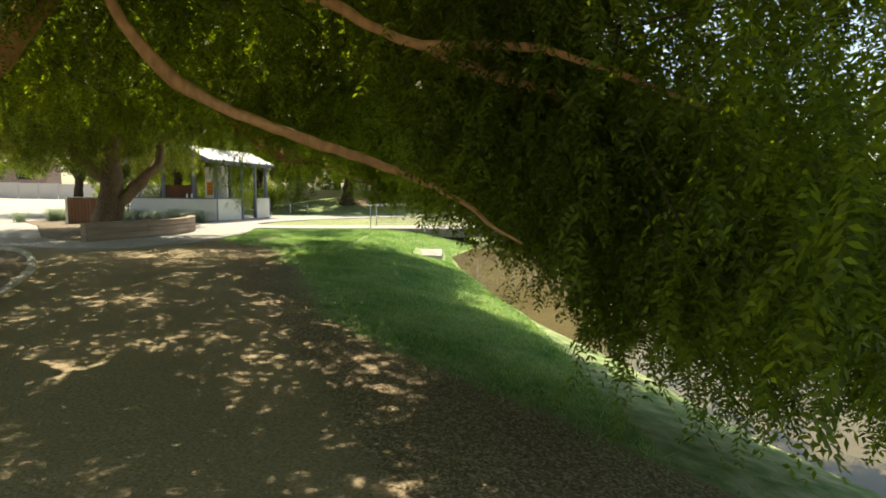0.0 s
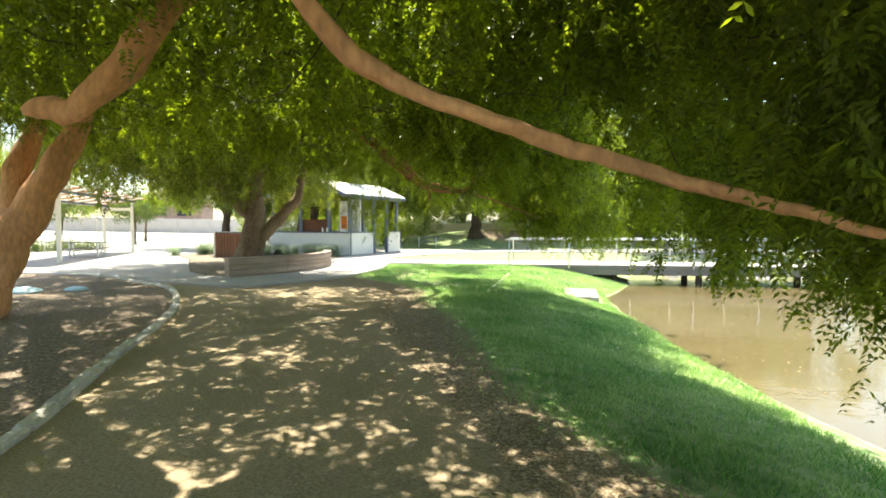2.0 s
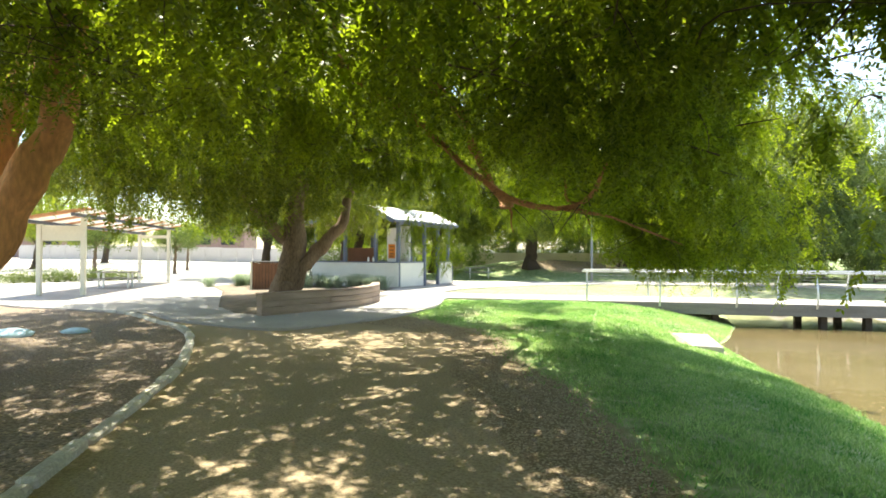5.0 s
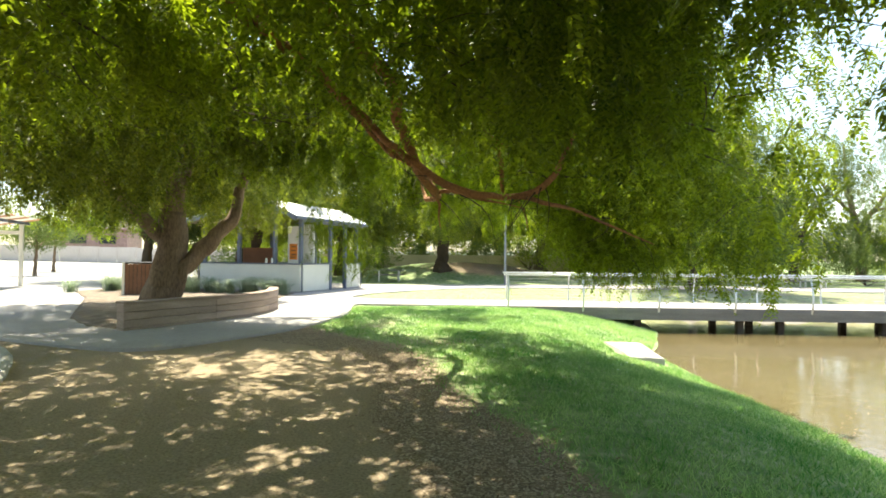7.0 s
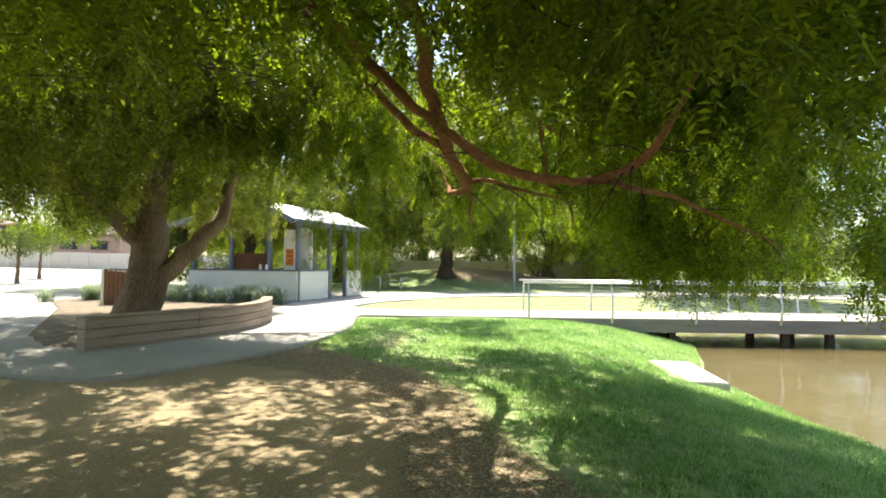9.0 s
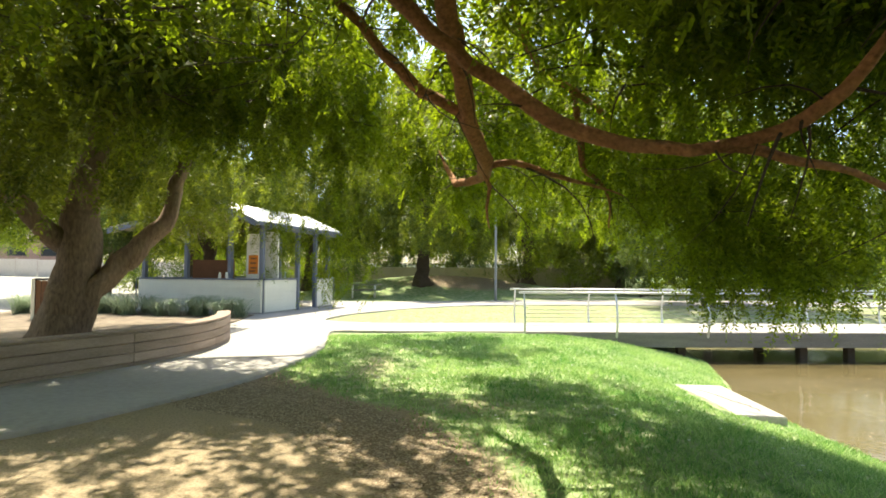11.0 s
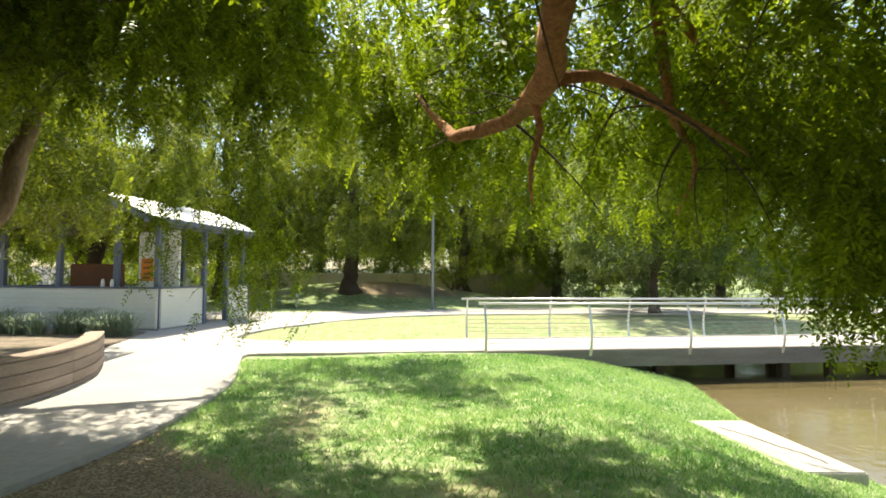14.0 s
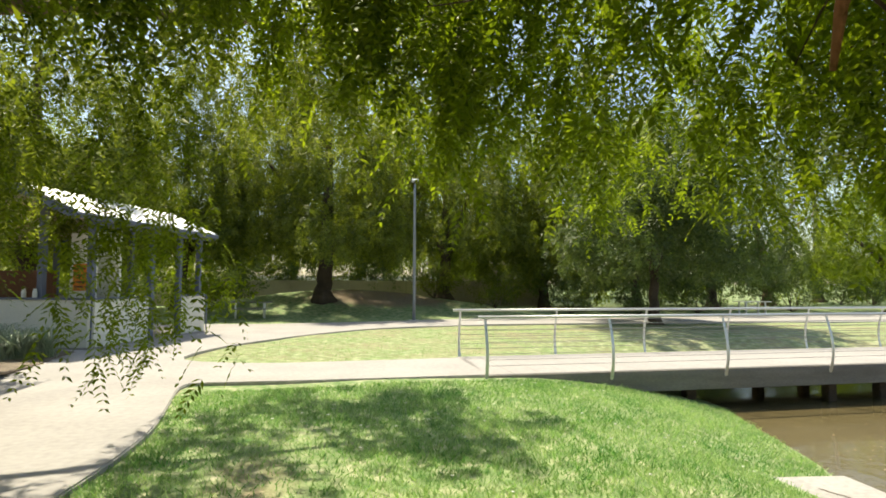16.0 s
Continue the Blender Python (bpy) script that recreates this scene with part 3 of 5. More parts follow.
    # fittings inside
    b = part("notice_board", box(0.9, 0.62, 0.05, 0.98, 1.34, 2.9), M_WHITE, k, "tall white notice board")
    part("poster", box(0.885, 0.84, 1.4, 0.896, 1.24, 2.1, 0.0), M_ORANGE, b, "faded orange poster")
    for a_, z_ in ((0.9, 1.95), (0.92, 1.78), (0.9, 1.6), (0.95, 1.48)):
        part("poster_bar", box(0.879, a_, z_, 0.883, a_ + 0.24, z_ + 0.05, 0.0), M_BROWN, b, "dark bar of writing on the poster")
    part("screen_wall", box(1.3, 0.25, 0.05, 1.38, 0.9, 3.0), M_WHITE, k, "white screen wall panel")
    part("counter_panel", box(2.2, 2.9, 0.05, 2.32, 4.85, 1.95), M_BROWN, k, "reddish brown timber counter panel")
    return k


kiosk()


def jug(x, y, z):
    t = thing("jug", pose(x, y, z), "small white jug standing on the kiosk ledge", "jug", "jugs on the ledge")
    bm = bmesh.new()
    prof = [(0.0, 0), (0.045, 0), (0.055, 0.03), (0.052, 0.13), (0.035, 0.19), (0.04, 0.22), (0.0, 0.215)]
    rings = [[bm.verts.new((r * math.cos(a * math.pi / 6), r * math.sin(a * math.pi / 6), h)) for a in range(12)] for r, h in prof[1:-1]]
    for r, s in zip(rings, rings[1:]):
        for q in range(12):
            bm.faces.new((r[q], r[(q + 1) % 12], s[(q + 1) % 12], s[q]))
    bm.faces.new(rings[0][::-1])
    bm.faces.new(rings[-1])
    part("body", bm, M_WHITE, t)
    return t


def bar_chair(m):
    t = thing("bar_chair", m, "pale blue plastic bar chair standing in the kiosk doorway", "chair")
    part("seat", box(-0.2, -0.2, 0.74, 0.2, 0.2, 0.78, 0.012), M_PALEBLUE, t)
    for i in range(3):
        part("back_slat", box(-0.19, 0.175, 0.98 + 0.17 * i, 0.19, 0.2, 1.1 + 0.17 * i, 0.006), M_PALEBLUE, t)
    for x in (-0.18, 0.18):
        part("back_post", box(x - 0.018, 0.202, 0.7, x + 0.018, 0.236, 1.46, 0.006), M_PALEBLUE, t)
        for y in (-0.17, 0.17):
            part("leg", box(x - 0.018, y - 0.018, 0.0, x + 0.018, y + 0.018, 0.735, 0.004), M_STEEL, t)
        part("side_rail", box(x - 0.012, -0.15, 0.3, x + 0.012, 0.15, 0.33, 0.003), M_STEEL, t)


M_PALEBLUE = mat("pale_blue_plastic", (0.46, 0.55, 0.64), 0.45, var=0.08, scale=5, bump=0.05)
bar_chair(pose(-12.1, 29.9, 0.075, 0, 0, 77) @ pose(3.0, 0.75, 0.03, 0, 0, 35))
KM = pose(-12.1, 29.9, 0.075, 0, 0, 77)
for y in (1.55, 1.85):
    p = KM @ Vector((0.05, y, 1.24))
    jug(*p)


# ---- bridge ----
BR = pose(-3.3, 25.27, 0.075, 0, 0, 4.6)      # local x runs along the bridge, y across


def bridge():
    br = thing("footbridge", BR, "pale footbridge with a grey timber edge beam over the pond", "bridge")
    span, wide = 34.0, 2.5
    for i in range(int(span / 0.5)):
        part("deck_slab", box(0.5 * i + 0.004, 0, -0.09, 0.5 * i + 0.496, wide, 0.0, 0.006), M_CONC, br)
    for y in (-0.06, wide + 0.004):
        part("edge_beam", box(0.0, y, -0.40, span, y + 0.056, -0.012, 0.008), M_GREYBEAM, br)
        part("edge_board", box(0.0, y - 0.012 if y < 0 else y + 0.06, -0.19, span, y - 0.002 if y < 0 else y + 0.07, -0.06, 0.003), M_GREYBEAM, br)
    for y in (0.35, 1.25, 2.1):
        part("girder", box(0.0, y, -0.42, span, y + 0.14, -0.095), M_GREYBEAM, br)
    for x in (4.1, 7.4, 8.7, 12.0, 13.3, 17, 21, 25, 29, 33):
        for y in (0.18, wide - 0.32):
            part("pier", box(x, y, -1.6, x + 0.22, y + 0.2, -0.425, 0.02), M_BARK_D, br)
    return br


def curved_post(h, lean):
    """A flat steel baluster post, bowed outwards, that runs down beside the deck."""
    bm = bmesh.new()
    rows = []
    for i in range(15):
        s = i / 14
        z = -0.2 + (h + 0.2) * s
        o = lean * (0.10 * math.sin(s * math.pi * 1.15) - 0.03) * (1 if s < 1 else 1)
        w = 0.032 - 0.012 * s
        if i == 0:
            w = 0.02
        rows.append([bm.verts.new((-w, o - 0.008, z)), bm.verts.new((w, o - 0.008, z)), bm.verts.new((w, o + 0.008, z)), bm.verts.new((-w, o + 0.008, z))])
    for r, s in zip(rows, rows[1:]):
        for k in range(4):
            bm.faces.new((r[k], r[(k + 1) % 4], s[(k + 1) % 4], s[k]))
    bm.faces.new(rows[0][::-1])
    bm.faces.new(rows[-1])
    return bm


def railing(y, lean, label, start, gap):
    r = thing("railing", BR @ pose(0, y, 0), label, "railing", "bridge railings")
    n = 14
    xs = [start + gap * i for i in range(n)]
    for i, x in enumerate(xs):
        ob = part("post", curved_post(1.0, lean), M_STEEL, r)
        ob.location = (x, 0, 0)
    end = xs[-1]
    for name, z, rad in [("handrail", 1.02, 0.028)] + [("wire", 0.16 + 0.105 * i, 0.0045) for i in range(8)]:
        x0 = -0.15 + start if name == "handrail" else start
        me = tube(name, [(x0, lean * 0.0, z, rad), (x0 + (end - x0) / 2, 0, z, rad), (end, 0, z, rad)], M_STEEL if name == "handrail" else M_WIRE, 8, 4.0, 0.0)
        part_mesh(name, me, r)
    return r


bridge()
railing(-0.08, -1, "slender steel bridge railing with bowed posts and wires", -0.05, 2.42)
railing(2.6, 1, "slender steel bridge railing with bowed posts and wires beside the grass", 0.1, 2.3)


# ---- path edging ----
def edging():
    line = smooth_line(EDGE, 0.02)
    e = thing("path_edging", pose(0, 0, 0), "low weathered stone edging between the path and the mulch", "path edging")
    seg = np.r_[0, np.cumsum(np.linalg.norm(np.diff(line, axis=0), axis=1))]
    s = 0.0
    r2 = random.Random(3)
    while s < seg[-1] - 0.5:
        ln = r2.uniform(0.55, 0.95)
        x, y = np.interp(s + ln / 2, seg, line[:, 0]), np.interp(s + ln / 2, seg, line[:, 1])
        x2, y2 = np.interp(s + ln / 2 + 0.05, seg, line[:, 0]), np.interp(s + ln / 2 + 0.05, seg, line[:, 1])
        w, h = r2.uniform(0.13, 0.16), r2.uniform(0.06, 0.085)
        bm = box(-ln / 2 + 0.008, -w / 2, -0.06, ln / 2 - 0.008, w / 2, h, 0.03)
        for v in bm.verts:
            v.co += Vector((r2.uniform(-1, 1), r2.uniform(-1, 1), r2.uniform(-1, 1))) * 0.012
        ob = part("edging_stone", bm, M_KERB, e)
        ob.matrix_basis = pose(x, y, float(height(x, y)), r2.uniform(-3, 3), r2.uniform(-1, 1), math.degrees(math.atan2(y2 - y, x2 - x)))
        s += ln


edging()


# ---- trees ----
# young: index of the first limb given the bark with shade in its colour
def tree(name, m, label, limbs, bark, crown_quads, leaf, flare=0.5, group="", twigs=None, young=0):
    t = thing(name, m, label, "tree", group)
    for i, pts in enumerate(limbs):
        me = tube("trunk" if i == 0 else "limb", pts, M_BARK_SHADE if young and i >= young else bark, 18 if i == 0 else 12, 0.09, 0.14 if i == 0 else 0.24, flare if i == 0 else 0)
        part_mesh("trunk" if i == 0 else "limb", me, t)
    part_mesh("crown", quads_mesh("crown", crown_quads, leaf), t)
    if twigs is not None:
        tagged(part_mesh("twig_growth", quads_mesh("twig_growth", twigs, M_BARK_D), t), kind="stuff")
    return t


PATH_Y = np.array([-2, 0, 2.93, 5.29, 8.02, 10.33, 12.98, 15.26, 17])
PATH_X = np.array([0.6, 0, -1.7, -2.89, -3.87, -4.65, -5.29, -5.36, -5.4])


CANOPY_Y = np.array([-9, 0, 4, 6.8, 9.1, 10.4, 12.8, 14.8, 15.7, 17.1, 18.4, 20.4, 21.8, 25])
CANOPY_X = np.array([4.6, 3.9, 3.3, 1.7, 0.1, -0.3, -1.2, -1.8, -2.3, -2.8, -3.7, -4.8, -6.0, -9])


def patchy(x, y, z=0.0, f=1.0):
    """A smooth field about 0, for clumps and gaps."""
    return (np.sin(f * (1.9 * x + 0.7 * y + 0.8 * z) + 1.3) + np.sin(f * (-1.1 * x + 2.1 * y + 1.3 * z) + 4.1) + np.sin(f * (3.1 * x - 1.7 * y + 2.2 * z)) * 0.7 + np.sin(f * (0.6 * x + 3.7 * y - 1.9 * z) + 2.2) * 0.7) / 2.4


def tip_height(x, y):
    """The height to which the twigs of the near tree hang."""
    z = 2.85 + 0.03 * np.abs(x + 4)
    line = np.interp(y, [3, 5, 7, 9, 10.5], [0.5, 0.2, -0.1, -0.7, -1.2])
    low = np.interp(y, [3, 6, 9, 10.5, 11.3], [0.45, 0.65, 1.05, 1.35, 2.6])
    curtain = np.clip((x - line) / 0.9, 0, 1) * (y < 11.3)
    z = z + (np.minimum(low, z) - z) * curtain
    d = np.clip(1.15 - np.abs(y - 16.8) / 1.7, 0, 1) ** 0.6 * np.clip((x + 3.5) / 1.6, 0, 1)
    z = z + (1.0 - z) * d
    d = np.clip(1.15 - np.abs(y - 13.7) / 1.6, 0, 1) ** 0.6 * np.clip((x + 1.7) / 1.0, 0, 1)
    z = np.minimum(z, z + (0.85 - z) * d)
    c = np.clip(1 - np.abs(y - 17.9) / 2.6, 0, 1) ** 0.5 * np.clip((x + 4.6) / 2.0, 0, 1)
    z = np.minimum(z, 3.0 + (1.75 - 3.0) * c)
    z = np.where((y > 18) & (x < -2.6), np.minimum(z, 2.6), z)
    z = np.where((x < -5.2) & (y > 14.3), 3.5, z)
    near = np.abs(x - np.interp(y, PATH_Y, PATH_X))
    clear = np.clip(1 - (near - 0.9) / 1.0, 0, 1) * (y < 17.0) * (y > -3)
    return np.maximum(z, 2.62 * clear)


def sprays(cx, cy, cz, k, spread, lo, hi, **kw):
    """Clusters of hanging twigs about points that give the clusters' lowest tips."""
    n = len(cx) * k
    x = np.repeat(cx, k) + rng.normal(size=n) * spread
    y = np.repeat(cy, k) + rng.normal(size=n) * spread
    ln = rng.uniform(lo, hi, n)
    z = np.repeat(cz, k) + ln + np.abs(rng.normal(size=n)) * 0.22
    return strands(np.stack([x, y, z], 1), ln, **kw)


def twig_quads(starts, ends, radius, sag=0.15):
    """Thin bent twigs, four-sided."""
    n, seg = len(starts), 5
    u = np.linspace(0, 1, seg + 1)
    bend = rng.normal(size=(n, 3)) * 0.12 * np.linalg.norm(ends - starts, axis=1)[:, None]
    p = starts[:, None] + (ends - starts)[:, None] * u[None, :, None] + bend[:, None] * np.sin(np.pi * u)[None, :, None]
    p[:, :, 2] -= sag * (u ** 2)[None] * np.linalg.norm(ends - starts, axis=1)[:, None]
    d = unit(p[:, 1:] - p[:, :-1])
    s = unit(np.cross(d, np.array([0.31, 0.17, 0.93])))
    t = np.cross(s, d)
    out = []
    for k in range(4):
        a0, a1 = k * np.pi / 2, (k + 1) * np.pi / 2
        o0, o1 = s * np.cos(a0) + t * np.sin(a0), s * np.cos(a1) + t * np.sin(a1)
        r0 = (radius[:, None] * (1 - 0.8 * u[None, :-1]))[..., None]
        r1 = (radius[:, None] * (1 - 0.8 * u[None, 1:]))[..., None]
        out.append(np.stack([p[:, :-1] + o0 * r0, p[:, :-1] + o1 * r0, p[:, 1:] + o1 * r1, p[:, 1:] + o0 * r1], 2).reshape(-1, 4, 3))
    return np.concatenate(out)


def near_crown():
    q = []
    # lowest layer, in clusters with gaps between them
    n = 1700
    x, y = rng.uniform(-12, 3.4, n), rng.uniform(2.4, 20.5, n)
    ok = (x < np.interp(y, CANOPY_Y, CANOPY_X) + 0.7) & (patchy(x, y, 0, 1.3) > np.interp(y, [12, 15], [-0.3, 0.15])) & ((y < 15.2) | (x > -7.5))
    x, y = x[ok], y[ok]
    q.append(sprays(x, y, tip_height(x, y) + rng.exponential(0.35, len(x)), 3, 0.22, 0.45, 0.95, size=(0.075, 0.03)))
    # second layer above it, larger leaves
    n = 2000
    x, y = rng.uniform(-14, 3.4, n), rng.uniform(0, 20.5, n)
    ok = (x < np.interp(y, CANOPY_Y, CANOPY_X) + 0.3) & (patchy(x, y, 1.7, 1.1) > np.interp(y, [7, 9, 12, 14, 15.5], [-0.55, -0.85, -0.8, -0.2, 0.35]) - np.interp(y, [13.5, 15, 17], [0.9, 0.35, 0.0]) * np.clip((x + 4.6) / 1.2, 0, 1)) & ((y < 16.5) | (x > -7.8))
    x, y = x[ok], y[ok]
    q.append(sprays(x, y, np.maximum(tip_height(x, y), 2.2) + 0.7 + rng.random(len(x)) * 1.3, 4, 0.3, 0.35, 0.85, leaf=0.24, per_metre=12, leaflets=4, size=(0.11, 0.055)))
    # low curtains
    for cx, cy, sx, sy, k, top in ((1.4, 4.7, 0.9, 1.2, 170, 2.7), (2.7, 3.9, 0.6, 0.8, 80, 2.4), (0.6, 5.4, 0.5, 0.7, 70, 1.6), (0.6, 7.2, 0.6, 0.8, 85, 2.4), (-0.1, 9.2, 0.45, 0.8, 75, 2.2), (-2.0, 16.9, 0.6, 0.55, 62, 1.8), (-2.7, 16.5, 0.5, 0.5, 30, 1.6), (-1.3, 17.2, 0.45, 0.4, 45, 1.8), (-0.6, 16.5, 0.45, 0.4, 45, 2.2), (-2.2, 14.8, 0.5, 0.4, 38, 3.0), (-0.6, 13.9, 0.45, 0.6, 52, 2.6), (-1.7, 15.0, 0.5, 0.5, 50, 2.4), (-2.6, 17.4, 0.9, 0.8, 28, 2.4), (-3.6, 18.9, 1.1, 0.7, 40, 2.4), (-1.9, 18.4, 0.6, 0.7, 45, 2.4)):
        x, y = rng.normal(cx, sx, k), rng.normal(cy, sy, k)
        t = tip_height(x, y)
        q.append(sprays(x, y, t + rng.random(k) ** 1.4 * top, 4, 0.16, 0.45, 1.0))
    # single long trailing twigs beside the paving
    for cx, cy, cz, k in ((-7.0, 18.85, 1.15, 9), (-6.85, 18.95, 1.3, 9), (-6.7, 19.3, 1.2, 6), (-6.35, 18.4, 1.25, 4), (-7.6, 18.6, 1.55, 10), (-7.4, 18.7, 1.75, 8), (-6.9, 18.9, 1.9, 8), (-6.5, 18.9, 2.4, 5), (-7.2, 18.6, 2.7, 5)):
        q.append(sprays(np.array([cx]), np.array([cy]), np.array([cz]), k, 0.12, 0.7, 1.2, leaf=0.2, size=(0.052, 0.016)))
    # dense tassels that hang from the outer limbs
    for cx, cy, cz, k in ((-5.25, 18.4, 2.2, 26), (-5.9, 18.8, 2.55, 26), (-6.5, 18.3, 2.4, 22), (-6.75, 19.0, 2.9, 22), (-7.6, 18.6, 2.9, 20), (-4.2, 18.2, 2.1, 15), (-4.3, 18.9, 2.4, 26), (-3.5, 18.1, 1.95, 9), (-3.8, 19.4, 1.75, 22), (-2.6, 20.3, 1.8, 18), (-2.9, 18.2, 2.1, 7), (-2.2, 18.6, 2.15, 16), (-3.0, 17.6, 1.9, 6), (-4.75, 18.8, 2.0, 24), (-5.5, 18.1, 2.5, 20), (-7.2, 17.7, 2.75, 26), (-8.0, 18.0, 2.95, 26), (-6.5, 17.5, 2.85, 22), (-8.6, 18.4, 2.85, 22), (0.15, 5.0, 1.3, 36), (-0.35, 5.35, 1.6, 30), (0.6, 5.0, 1.0, 42), (1.1, 5.2, 0.72, 42), (1.7, 5.2, 0.5, 42), (2.2, 4.8, 0.4, 36), (0.9, 4.6, 0.95, 36), (0.1, 4.3, 1.35, 33), (0.45, 4.1, 1.15, 39), (0.8, 4.0, 1.0, 39), (-0.3, 4.7, 1.6, 24), (1.3, 5.0, 0.15, 60), (1.8, 4.9, -0.05, 54), (2.3, 4.7, -0.2, 54), (2.8, 4.4, -0.28, 54), (3.2, 4.0, -0.35, 54), (1.6, 4.1, 0.05, 48), (2.0, 3.8, -0.1, 48), (2.6, 5.2, 0.15, 54), (3.4, 4.8, -0.15, 54), (2.1, 5.6, 0.3, 60), (-3.2, 10.7, 2.15, 24), (-2.6, 10.9, 1.95, 33), (-3.4, 11.9, 2.2, 20), (-2.2, 11.6, 1.8, 33), (-4.1, 12.5, 2.45, 18), (-6.4, 11.2, 2.35, 24), (-6.9, 12.2, 2.5, 24)):
        k = k // 3
        x, y = rng.normal(cx, 0.17, k), rng.normal(cy, 0.17, k)
        q.append(sprays(x, y, cz + rng.random(k) ** 1.6 * 1.3 + np.hypot(x - cx, y - cy) * 0.8, 4, 0.1, 0.5, 1.0))
    # leaves high over the landing
    n = 75
    q.append(sprays(rng.uniform(-3.1, -0.7, n), rng.uniform(14.2, 16.2, n), rng.uniform(2.9, 4.3, n), 4, 0.25, 0.4, 0.9, size=(0.08, 0.034)))
    # a bough that reaches out towards the kiosk
    n = 75
    x, y = rng.uniform(-9.8, -6.3, n), rng.uniform(17.9, 19.5, n)
    q.append(sprays(x, y, rng.uniform(3.1, 4.9, n), 3, 0.3, 0.4, 0.9, leaf=0.22, size=(0.085, 0.036)))
    # coarse mass above, mostly unseen: broad boughs and gaps placed for dappled shade
    n = 6800
    x, y = rng.uniform(-18, 4.5, n), rng.uniform(-9, 22, n)
    field = patchy(x, y, 0, 0.9) + 0.6 * patchy(x, y, 3, 2.3)
    ok = (x < np.interp(y, CANOPY_Y, CANOPY_X)) & (field > np.interp(y, [13, 15.6, 16.8], [-0.75, -0.6, 0.75]) + 0.55 * np.clip((-5.0 - x) / 2, 0, 1) * (y < np.where(x < -6.2, 13.0, 11.0)) - 0.9 * np.exp(-(((x + 8.0) / 2.2) ** 2 + ((y - 15.9) / 2.0) ** 2)) + 0.5 * np.exp(-(((x + 4.6 - 0.35 * (13.0 - y)) / 1.1) ** 2 + ((y - 13.2) / 3.0) ** 2)))
    x, y = x[ok], y[ok]
    z = np.maximum(tip_height(x, y), 2.4) + 2.0 + rng.random(len(x)) * 3.0
    q.append(clumps(np.stack([x, y, z], 1), 0.42, 36, (0.19, 0.085)))
    # added outer boughs along the pond side, heavy enough to shade the lawn
    n = 1350
    y = rng.uniform(5.5, 16.4, n)
    x = np.interp(y, CANOPY_Y, CANOPY_X) - rng.random(n) ** 1.3 * 2.0
    z = np.maximum(tip_height(x, y), 2.8) + 1.5 + rng.random(n) * 2.2
    ok = (patchy(x, y, 1.0, 1.6) > -0.85) & (np.abs(x - np.interp(y, PATH_Y, PATH_X)) > 0.6)
    q.append(clumps(np.stack([x, y, z], 1)[ok], 0.42, 34, (0.16, 0.065)))
    return np.concatenate(q)


def bare_wood(q, limbs, gap):
    """Leaves do not sprout right beside the older wood."""
    c = q.mean(1)
    keep = np.ones(len(c), bool)
    for pts in limbs:
        l = smooth_line(pts, 0.12)
        near = np.nonzero((c > l[:, :3].min(0) - gap).all(1) & (c < l[:, :3].max(0) + gap).all(1))[0]
        for a in range(0, len(near), 20000):
            k = near[a:a + 20000]
            d = np.linalg.norm(c[k][:, None] - l[None, :, :3], axis=2) - l[None, :, 3]
            keep[k] &= ~(d < gap).any(1)
    return q[keep]


def near_twigs():
    n = 1250
    x, y = rng.uniform(-11, 3, n), rng.uniform(2.5, 19, n)
    ok = (x < np.interp(y, CANOPY_Y, CANOPY_X) + 0.4) & (np.abs(x - np.interp(y, PATH_Y, PATH_X)) > 0.3)
    x, y = x[ok], y[ok]
    z = tip_height(x, y) + 0.4 + rng.random(len(x)) * 1.5
    st = np.stack([x, y, z], 1)
    a = rng.random(len(x)) * 2 * np.pi
    ln = rng.uniform(0.6, 1.7, len(x))
    en = st + np.stack([np.cos(a) * ln, np.sin(a) * ln, rng.uniform(-0.35, 0.3, len(x))], 1)
    en[:, 2] = np.maximum(en[:, 2], tip_height(en[:, 0], en[:, 1]) + 0.35)
    q = [twig_quads(st, en, rng.uniform(0.004, 0.013, len(x)))]
    for pts in NEAR_LIMBS[6:]:
        l = smooth_line(pts, 0.1)
        l = l[l[:, 3] < 0.075]
        k = len(l) // 3
        st = l[rng.integers(0, len(l), k)]
        a, ln = rng.random(k) * 2 * np.pi, rng.uniform(0.2, 0.75, k)
        en = st[:, :3] + np.stack([np.cos(a) * ln, np.sin(a) * ln, rng.uniform(-0.5, 0.25, k)], 1)
        near = np.abs(en[:, 0] - np.interp(en[:, 1], PATH_Y, PATH_X)) < 0.9
        ok = ~near | (en[:, 2] > 2.5)
        if ok.any():
            q.append(twig_quads(st[ok, :3], en[ok], np.minimum(st[ok, 3] * 0.5, rng.uniform(0.005, 0.014, ok.sum())), 0.3))
    return np.concatenate(q)


